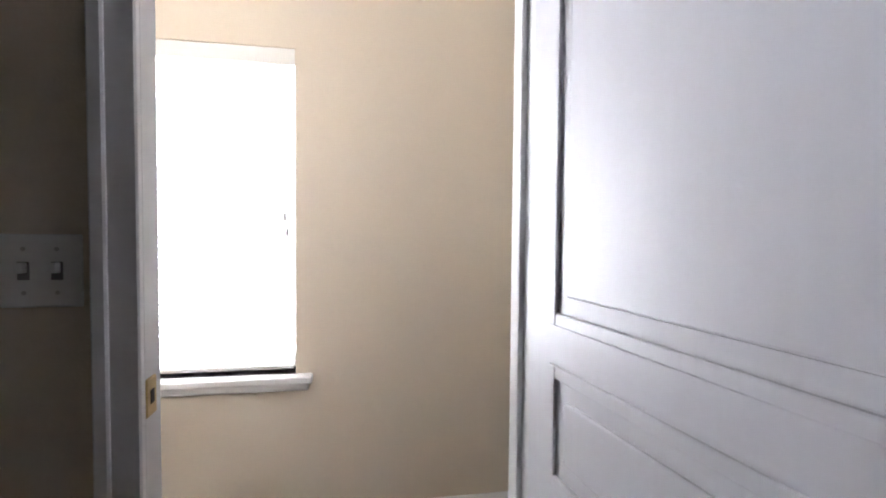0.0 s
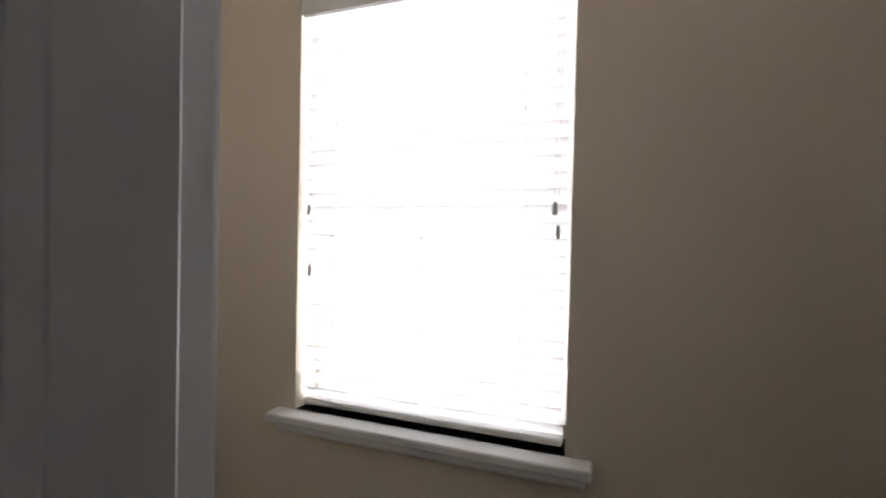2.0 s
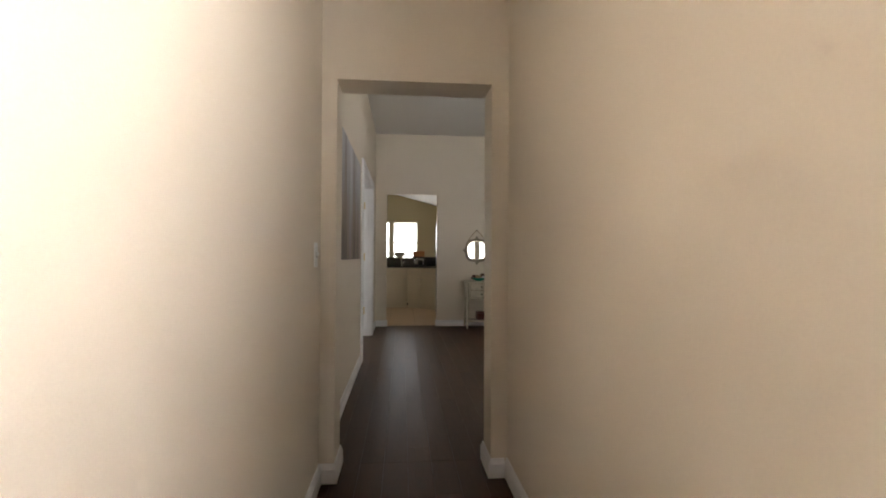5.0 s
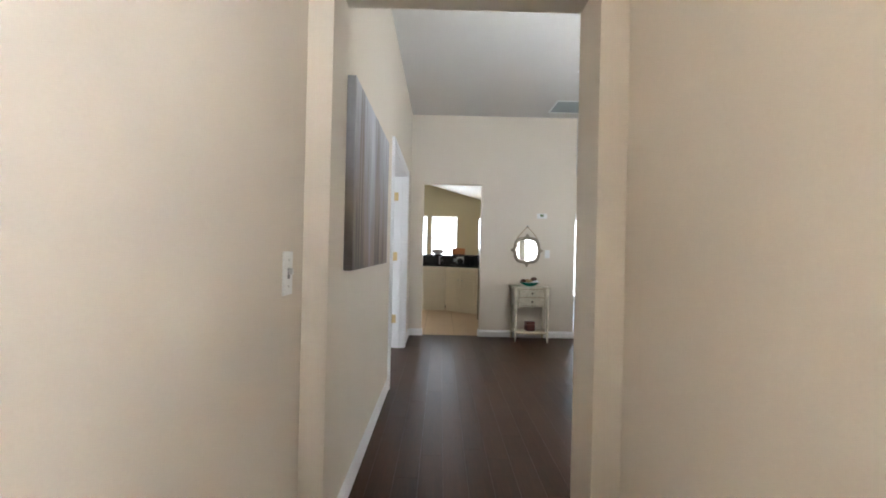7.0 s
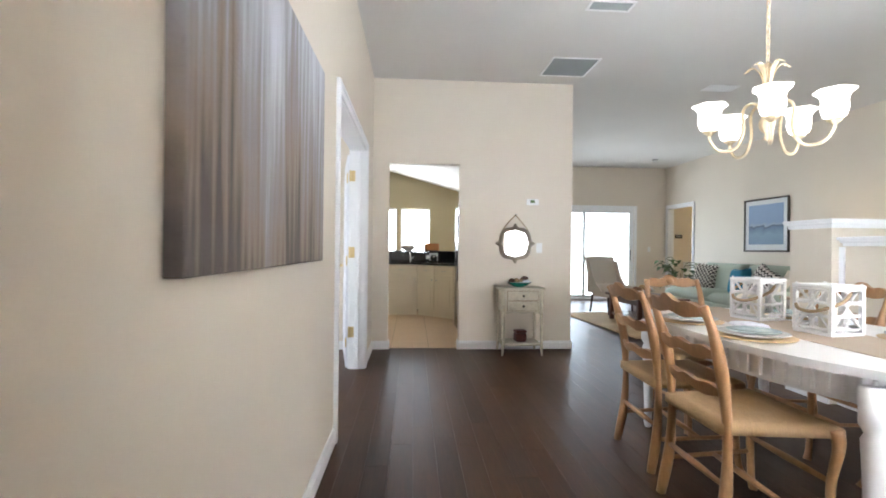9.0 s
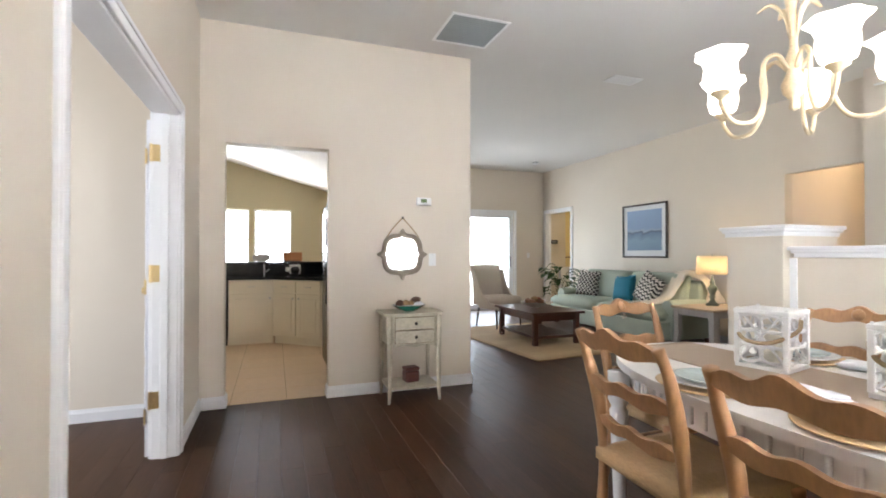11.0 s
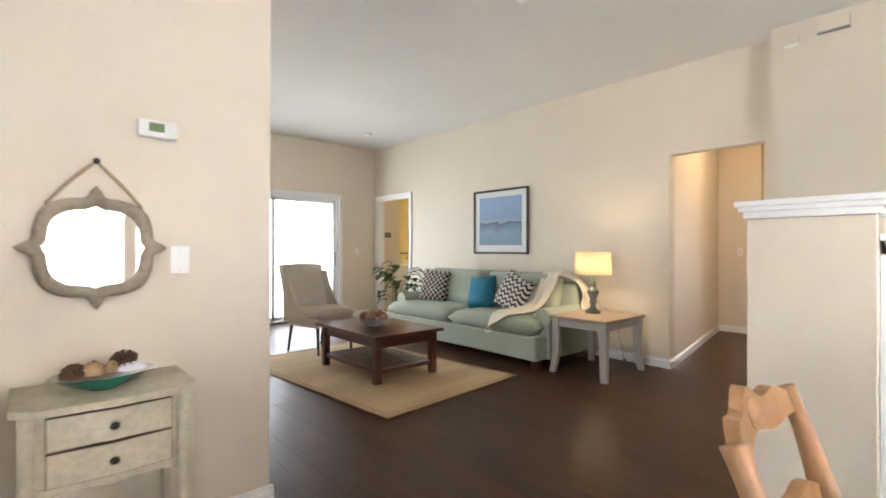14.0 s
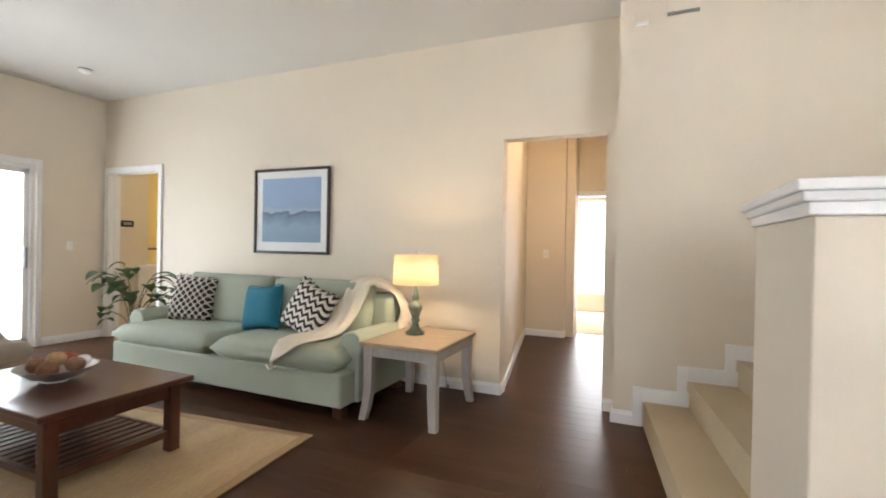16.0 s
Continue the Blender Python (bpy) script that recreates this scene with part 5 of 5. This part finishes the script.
for pos, c in ((0.28, (0.20, 0.31, 0.42, 1)), (0.42, (0.13, 0.20, 0.30, 1)), (0.47, (0.09, 0.13, 0.19, 1)), (0.49, (0.30, 0.38, 0.48, 1)), (0.56, (0.22, 0.32, 0.49, 1))):
    rp.color_ramp.elements.new(pos).color = c
lk.new(mr.outputs[0], rp.inputs["Fac"])
lk.new(rp.outputs[0], nt["Principled BSDF"].inputs["Base Color"])
part("print", box((-0.0145, -0.385, -0.325), (-0.0118, 0.385, 0.345)), sea, pic, "blue seascape print")

# end table and lamp
et = thing("end_table", "whitewashed end table with flared legs and oak top", "end table", pose(5.50, 0.28, 0))
part("top", box((-0.39, -0.31, 0.532), (0.39, 0.31, 0.562), 0.008), M_WASHTOP, et)
for c in (((-0.33, -0.275, 0.455), (0.33, -0.255, 0.532)), ((-0.33, 0.255, 0.455), (0.33, 0.275, 0.532)), ((-0.35, -0.255, 0.455), (-0.33, 0.255, 0.532)), ((0.33, -0.255, 0.455), (0.35, 0.255, 0.532))):
    part("apron", box(*c, r=0.003), M_WASH, et)
for sx in (-1, 1):
    for sy in (-1, 1):
        b = bmesh.new()
        rows = []
        for z, o, hw in ((0.0, 0.035, 0.026), (0.10, 0.015, 0.029), (0.22, 0.0, 0.031), (0.40, 0.0, 0.034), (0.532, 0.0, 0.036)):
            cx, cy = sx * (0.325 + o), sy * (0.255 + o * 0.7)
            rows.append([b.verts.new((cx + a * hw, cy + c * hw, z)) for a, c in ((-1, -1), (1, -1), (1, 1), (-1, 1))])
        for p, q in zip(rows, rows[1:]):
            for k in range(4):
                b.faces.new((p[k], p[(k + 1) % 4], q[(k + 1) % 4], q[k]))
        b.faces.new(rows[0])
        b.faces.new(rows[-1])
        part("leg", b, M_WASH, et)
TLX, TLY = 5.57, 0.37
lamp = thing("table_lamp", "lit table lamp, turned verdigris base, cream drum shade", "lamp", pose(TLX, TLY, 0.562))
smooth(part("base", lathe([(0.075, 0), (0.075, 0.02), (0.05, 0.035), (0.032, 0.06), (0.024, 0.09), (0.04, 0.11), (0.028, 0.125), (0.034, 0.15), (0.055, 0.20), (0.058, 0.225), (0.036, 0.255), (0.022, 0.27), (0.030, 0.29), (0.020, 0.32), (0.012, 0.35), (0.010, 0.41)], (0, 0, 0), 24), M_LAMPB, lamp))
b = lathe([(0.182, 0.395), (0.172, 0.625)], (0, 0, 0), 36)
for f in [f for f in b.faces if len(f.verts) > 4]:
    b.faces.remove(f)
bmesh.ops.solidify(b, geom=list(b.faces), thickness=0.002)
smooth(part("shade", b, M_SHADE, lamp, "cream linen drum shade"))
part("finial", lathe([(0.003, 0.625), (0.010, 0.64), (0.006, 0.652), (0.001, 0.665)], (0, 0, 0), 10), M_STEEL, lamp)
part("harp", tube(spline([(-0.0, 0.0, 0.41), (0.05, 0, 0.47), (0.04, 0, 0.57), (0, 0, 0.628)], 5), 0.002, 5), M_BRASS, lamp)
bu = bpy.data.lights.new("lamp_bulb", "POINT")
bu.energy, bu.color, bu.shadow_soft_size = 3.0, (1.0, 0.76, 0.48), 0.035
new("lamp_bulb", bu).location = (TLX, TLY, 0.562 + 0.50)
cb = thing("lamp_cable", "thin lamp cable hanging behind the end table", "cable")
part("cable", tube(spline([(5.62, 0.40, 0.568), (5.91, 0.40, 0.566), (6.03, 0.36, 0.40), (6.07, 0.33, 0.20), (6.09, 0.30, 0.012)], 6), 0.003, 6), M_GREY, cb)
part("plug", box((6.085, 0.285, 0.004), (6.104, 0.315, 0.03), 0.004), M_GREY, cb)

# rug
rug = thing("area_rug", "tan jute area rug with plain border", "rug", pose(3.825, 1.845, 0, 0, 0, 5))
part("field", box((-0.74, -1.18, 0.003), (0.74, 1.18, 0.012), 0.003, seg=1), M_JUTE, rug)
for c in (((-0.80, -1.24, 0.003), (0.80, -1.181, 0.013)), ((-0.80, 1.181, 0.003), (0.80, 1.24, 0.013)), ((-0.80, -1.181, 0.003), (-0.741, 1.181, 0.013)), ((0.741, -1.181, 0.003), (0.80, 1.181, 0.013))):
    part("border", box(*c, r=0.003, seg=1), M_JUTEB, rug)

# coffee table
ct = thing("coffee_table", "dark cherry coffee table with slatted lower shelf", "coffee table", pose(3.865, 1.765, 0.013))
part("top", box((-0.40, -0.56, 0.405), (0.40, 0.56, 0.438), 0.006), M_CHERRY, ct)
for sx in (-1, 1):
    for sy in (-1, 1):
        part("leg", box((sx * 0.318 - 0.032, sy * 0.475 - 0.032, 0), (sx * 0.318 + 0.032, sy * 0.475 + 0.032, 0.405), 0.004), M_CHERRY, ct)
    part("side_rail", box((sx * 0.318 - 0.012, -0.443, 0.315), (sx * 0.318 + 0.012, 0.443, 0.404), 0.003), M_CHERRY, ct)
    part("shelf_rail", box((sx * 0.318 - 0.014, -0.443, 0.085), (sx * 0.318 + 0.014, 0.443, 0.125), 0.003), M_CHERRY, ct)
for sy in (-1, 1):
    part("end_rail", box((-0.286, sy * 0.475 - 0.012, 0.315), (0.286, sy * 0.475 + 0.012, 0.404), 0.003), M_CHERRY, ct)
    part("shelf_rail", box((-0.286, sy * 0.475 - 0.014, 0.085), (0.286, sy * 0.475 + 0.014, 0.125), 0.003), M_CHERRY, ct)
for i in range(13):
    y = -0.425 + 0.85 * i / 12
    part("slat", box((-0.304, y - 0.024, 0.108), (0.304, y + 0.024, 0.122), 0.003, seg=1), M_CHERRY, ct)
fb = thing("fruit_bowl", "pale ceramic bowl of gourds on coffee table", "bowl", pose(3.83, 1.78, 0.451))
smooth(part("dish", lathe([(0.05, 0), (0.055, 0.008), (0.12, 0.032), (0.195, 0.083), (0.20, 0.086), (0.19, 0.083), (0.11, 0.04), (0.001, 0.02)], (0, 0, 0), 32), mat("stone_glaze", (0.45, 0.42, 0.38), 0.4, vary=0.15), fb))
part("foot", lathe([(0.05, 0), (0.058, 0), (0.058, 0.007), (0.05, 0.007)], (0, 0, 0), 24), M_CHINA, fb)
for i, (dx, dy, z, r, mm, lab) in enumerate(((-0.06, -0.05, 0.085, 0.052, M_FRUIT2, "brown gourd in the bowl"), (0.05, -0.06, 0.09, 0.05, M_FRUIT2, "brown gourd in the bowl"), (0.07, 0.03, 0.105, 0.046, M_FRUIT1, "rust red gourd in the bowl"),
                                             (-0.05, 0.06, 0.09, 0.05, M_FRUIT2, "brown gourd in the bowl"), (0.0, 0.0, 0.125, 0.048, M_WICK, "tan gourd in the bowl"), (0.10, -0.035, 0.10, 0.035, M_NAPKIN, "white gourd in the bowl"))):
    blob(r, pose(3.83 + dx * 1.2, 1.78 + dy * 1.2, 0.451 + z), mm, "gourd", lab, "gourd", sq=(1, 1, 0.85), seed=i + 10)

# upholstered chair
uc = thing("slipper_chair", "taupe linen side chair with curved wings, dark legs", "chair", pose(3.87, 2.97, 0, 0, 0, 192))
# local: faces +y
smooth(part("seat", cushion(0.56, 0.56, 0.15, 0.14, 14), M_FABRIC, uc)).matrix_local = pose(0, 0.02, 0.455)
part("seat_base", box((-0.265, -0.25, 0.31), (0.265, 0.27, 0.42), 0.025, seg=3), M_FABRIC, uc)
b = bmesh.new()
rows = []
for j in range(13):
    f = j / 12
    z = 0.36 + 0.66 * f
    row = []
    hw = 0.275 + 0.015 * f
    for s, off in ((1, 0.0), (-1, 0.085)):
        for i in range(9):
            u = (2 * i / 8 - 1) * s
            y = -0.215 - 0.15 * f - off + 0.03 * u * u * (1 - f)
            row.append(b.verts.new((u * hw, y, z + (0.012 * (1 - u * u) if j == 12 else 0))))
    rows.append(row)
for p, q in zip(rows, rows[1:]):
    for k in range(18):
        b.faces.new((p[k], p[(k + 1) % 18], q[(k + 1) % 18], q[k]))
b.faces.new(rows[0])
b.faces.new(rows[-1])
part("back", b, M_FABRIC, uc)
for s in (-1, 1):
    wing = [(-0.33, 0.36), (0.10, 0.40), (0.06, 0.47), (-0.06, 0.545), (-0.15, 0.66), (-0.215, 0.80), (-0.265, 0.94), (-0.345, 0.94)]
    lo, hi = sorted((s * 0.272, s * 0.302))
    part("wing", prism(wing, lo, hi, "x", r=0.008), M_FABRIC, uc)
    for y, dy in ((0.23, 0.02), (-0.25, -0.06)):
        part("leg", tube([(s * 0.245, y + dy, 0), (s * 0.24, y, 0.32)], [0.013, 0.021], 8), M_DLEG, uc)

# plant in a basket beside the sofa
PX, PY = 5.46, 3.60
pot = thing("potted_plant", "leafy green plant in a woven basket by the sofa", "plant", pose(PX, PY, 0))
smooth(part("basket", lathe([(0.13, 0), (0.15, 0.02), (0.17, 0.16), (0.155, 0.30), (0.165, 0.32), (0.15, 0.315), (0.14, 0.28), (0.001, 0.27)], (0, 0, 0), 28), M_POT, pot))
rnd = random.Random(7)
for k in range(15):
    a, r, hh = rnd.uniform(0, 6.28), rnd.uniform(0.12, 0.46), rnd.uniform(0.50, 1.02)
    tip = Vector((r * math.cos(a), r * math.sin(a) * 0.8, hh))
    if tip.x > 0.42:
        tip.x = 0.42
    part("stem", tube(spline([(0.02 * math.cos(a), 0.02 * math.sin(a), 0.27), (tip.x * 0.35, tip.y * 0.35, 0.27 + (hh - 0.27) * 0.65), tip], 5), 0.004, 5), M_STEM, pot)
    for q in range(3):
        base = tip - Vector((tip.x, tip.y, 0)) * (0.16 * q) + Vector((rnd.uniform(-.05, .05), rnd.uniform(-.05, .05), -0.06 * q))
        la, ln = a + rnd.uniform(-1.1, 1.1), rnd.uniform(0.15, 0.23)
        d, s = Vector((math.cos(la), math.sin(la), 0)), Vector((-math.sin(la), math.cos(la), 0))
        b = bmesh.new()
        rows = []
        for j in range(7):
            f = j / 6
            wv = 0.42 * ln * math.sin(math.pi * min(1, f * 0.92 + 0.06)) ** 0.8
            c = base + d * ln * f + Vector((0, 0, 0.05 * math.sin(f * 2.2) - 0.09 * f * f))
            rows.append([b.verts.new(c - s * wv + Vector((0, 0, 0.012))), b.verts.new(c), b.verts.new(c + s * wv + Vector((0, 0, 0.012)))])
        for p, q2 in zip(rows, rows[1:]):
            for i in (0, 1):
                b.faces.new((p[i], p[i + 1], q2[i + 1], q2[i]))
        smooth(part("leaf", b, M_LEAF, pot))

# study glimpsed through the side doorway
kp = thing("wall_keypad", "black wall keypad on beige wall in study", "keypad", pose(6.66, 5.62, 1.50))
part("body", box((-0.09, -0.02, -0.045), (0.09, 0, 0.045), 0.006), M_BLACK, kp)
part("screen", box((-0.06, -0.022, -0.02), (0.06, -0.019, 0.025)), M_GREY, kp)
sh = thing("wall_shelf", "small dark wall shelf on yellow wall", "shelf", pose(7.22, 6.0, 1.12, 0, 0, 90))
part("board", box((-0.22, -0.40, 0), (0, 0.40, 0.025), 0.003), M_CHERRY, sh)
part("bracket", tube([(-0.18, -0.2, 0), (-0.01, -0.2, -0.12)], 0.008, 6), M_DARKMET, sh)
dk = thing("white_cabinet", "low white cabinet below the study shelf", "cabinet", pose(7.24, 5.99, 0, 0, 0, 90))
part("body", box((-0.45, -0.45, 0.06), (0, 0.45, 0.86), 0.004), M_TRIM, dk)
part("top", box((-0.47, -0.46, 0.862), (0, 0.46, 0.89), 0.004), M_TRIM, dk)
part("plinth", box((-0.40, -0.43, 0), (0, 0.43, 0.058)), M_TRIM, dk)

kl = thing("kitchen_ceiling_light", "round lit ceiling light in kitchen", "ceiling light", pose(-0.30, 1.15, 2.965))
smooth(part("diffuser", lathe([(0.001, -0.09), (0.10, -0.085), (0.17, -0.055), (0.19, -0.02)], (0, 0, 0), 24), mat("lit_kitchen_diffuser", (1.0, 0.88, 0.68), 0.5, emit=3.5), kl))
part("rim", lathe([(0.19, -0.022), (0.20, -0.02), (0.20, 0.03), (0.19, 0.03)], (0, 0, 0), 24), M_STEEL, kl)

# ---- outside ----
tagged(part("ground", box((-300, -300, -0.30), (300, 300, -0.05)), M_GRASS), kind="structure")
tagged(part("pavement", box((2.0, 5.37, -0.16), (7.0, 8.6, -0.045)), mat("patio_concrete", (0.42, 0.41, 0.39), 0.85, bump=0.4, scale=60, vary=0.12)), kind="structure")


def tree(x, y, h, seed):
    t = thing("tree", "leafy garden tree behind the house", "tree", pose(x, y, -0.05))
    r = random.Random(seed)
    bm = tube(spline([(0, 0, 0), (0.1, 0.05, h * 0.3), (0.05, 0.1, h * 0.6), (0.1, 0, h * 0.9)], 4), [0.20 * (1 - 0.065 * i) for i in range(13)], 8)
    tips = []
    for k in range(9):
        a, z0 = r.uniform(0, 6.28), h * r.uniform(0.3, 0.75)
        tip = Vector((math.cos(a) * h * 0.28, math.sin(a) * h * 0.28, z0 + h * r.uniform(0.1, 0.25)))
        tips.append(tip)
        bm = tube([(0.08, 0.05, z0), tip * 0.6 + Vector((0, 0, z0 * 0.42)), tip], [0.07, 0.045, 0.015], 6, bm)
    part("trunk", bm, M_BARK, t)
    vs, fs = [], []
    for k in range(2600):
        c = r.choice(tips)
        p = c + Vector((r.gauss(0, 0.55), r.gauss(0, 0.55), r.gauss(0, 0.45)))
        d, e = Vector((r.uniform(-1, 1), r.uniform(-1, 1), r.uniform(-1, 1))).normalized() * 0.09, Vector((r.uniform(-1, 1), r.uniform(-1, 1), r.uniform(-1, 1))).normalized() * 0.06
        i = len(vs)
        vs += [p - d, p + e, p + d, p - e]
        fs.append((i, i + 1, i + 2, i + 3))
    me = bpy.data.meshes.new("crown")
    me.from_pydata([tuple(v) for v in vs], [], fs)
    me.materials.append(M_LEAF)
    new("crown", me).parent = t


for x, y, h, s in ((1.5, 16, 7, 1), (5.5, 19, 8, 2), (9, 15, 6.5, 3), (-3, 18, 8, 4), (12, -9, 7, 5)):
    tree(x, y, h, s)
nh = thing("neighbour_house", "pale sided neighbouring house beyond the hall window", "house", pose(9.5, -7.4, -0.05))
part("wall", box((0, -6, 0), (6, 3.2, 3.1)), M_BRICKW, nh)
part("roof", prism([(-0.5, 3.1), (6.5, 3.1), (3.0, 5.2)], -6.4, 3.6, "y"), mat("shingle_grey", (0.10, 0.10, 0.10), 0.9, vary=0.2), nh)
for y in (-2.2, 0.6):
    w_ = part("window", box((-0.05, y - 0.55, 0.9), (-0.001, y + 0.55, 2.2), 0.01), M_TRIM, nh)
    part("pane", box((-0.055, y - 0.48, 0.98), (-0.049, y + 0.48, 2.12)), M_BLACK, w_)


# ---- floors, laid last ----
def lay(parent, rects, w, ln, gap, z0, z1, material, name, near, seedv, limit=290):
    """Boards or tiles over rectangles: those in the near stretch are pieces, the rest one mesh."""
    r = random.Random(seedv)
    cells = []
    for x0, y0, x1, y1 in rects:
        i = 0
        x = math.floor(x0 / w) * w
        while x < x1:
            y = y0 - r.uniform(0, ln) if name == "plank" else math.floor(y0 / ln) * ln
            while y < y1:
                a, b_, c, d = max(x, x0), max(y, y0), min(x + w, x1), min(y + ln, y1)
                if c - a > 0.01 and d - b_ > 0.01:
                    cells.append((a, b_, c, d))
                y += ln
            x += w
    cache, count = {}, 0
    vs, fs = [], []

    def block(sx, sy):
        q = min(0.0006, sx / 4, sy / 4)
        h1, k = z1 - z0, gap / 2
        lo = [(k, k, 0), (sx - k, k, 0), (sx - k, sy - k, 0), (k, sy - k, 0)]
        mi = [(p[0], p[1], h1 - q) for p in lo]
        hi = [(k + q, k + q, h1), (sx - k - q, k + q, h1), (sx - k - q, sy - k - q, h1), (k + q, sy - k - q, h1)]
        f = [(8, 9, 10, 11)] + [(s + i, s + (i + 1) % 4, s + 4 + (i + 1) % 4, s + 4 + i) for s in (0, 4) for i in range(4)]
        return lo + mi + hi, f
    for a, b_, c, d in cells:
        sx, sy = round(c - a, 3), round(d - b_, 3)
        V, F = block(sx, sy)
        if count < limit and near[0] < (a + c) / 2 < near[2] and near[1] < (b_ + d) / 2 < near[3]:
            me = cache.get((sx, sy))
            if me is None:
                me = bpy.data.meshes.new(name)
                me.from_pydata(V, [], F)
                me.materials.append(material)
                cache[sx, sy] = me
            o = new(name, me)
            o.parent = parent
            o.location = (a, b_, z0)
            count += 1
        else:
            n0 = len(vs)
            vs += [(a + p[0], b_ + p[1], z0 + p[2]) for p in V]
            fs += [tuple(n0 + i for i in f) for f in F]
    if vs:
        me = bpy.data.meshes.new(name + "s")
        me.from_pydata(vs, [], fs)
        me.materials.append(material)
        o = new(name + "s", me)
        o.parent = parent
        tagged(o, kind="stuff")


fl = tagged(part("floor", box((-3.8, -9.84, -0.15), (0.911, -5.153, -0.012), bm=box((-3.8, -5.153, -0.15), (12.2, 6.14, -0.012))), M_PLANK), kind="structure")
lay(fl, [(-3.66, -9.7, 0.754, -4.95), (-3.66, -4.95, 6.12, 0.06), (2.02, 0.06, 6.2, 5.3), (6.12, -1.09, 9.5, 0.35), (6.2, 3.32, 8.3, 6.0)], 0.127, 1.22, 0.0006, -0.012, 0.0, M_PLANK, "plank", (-0.2, -5.0, 4.4, 0.3), 3)
fk = tagged(part("floor_kitchen", box((-2.5, 0.06, -0.0119), (1.955, 6.0, -0.004)), M_GROUT), kind="structure")
lay(fk, [(-2.5, 0.062, 1.955, 6.0)], 0.44, 0.44, 0.006, -0.004, 0.001, M_TILE, "floor_tile", (-1.2, 0, 1.9, 4.0), 5)
fb2 = tagged(part("floor_bedroom", box((9.5, -2.28, -0.0119), (12.1, 1.0, 0.004)), M_CARPET), kind="structure")
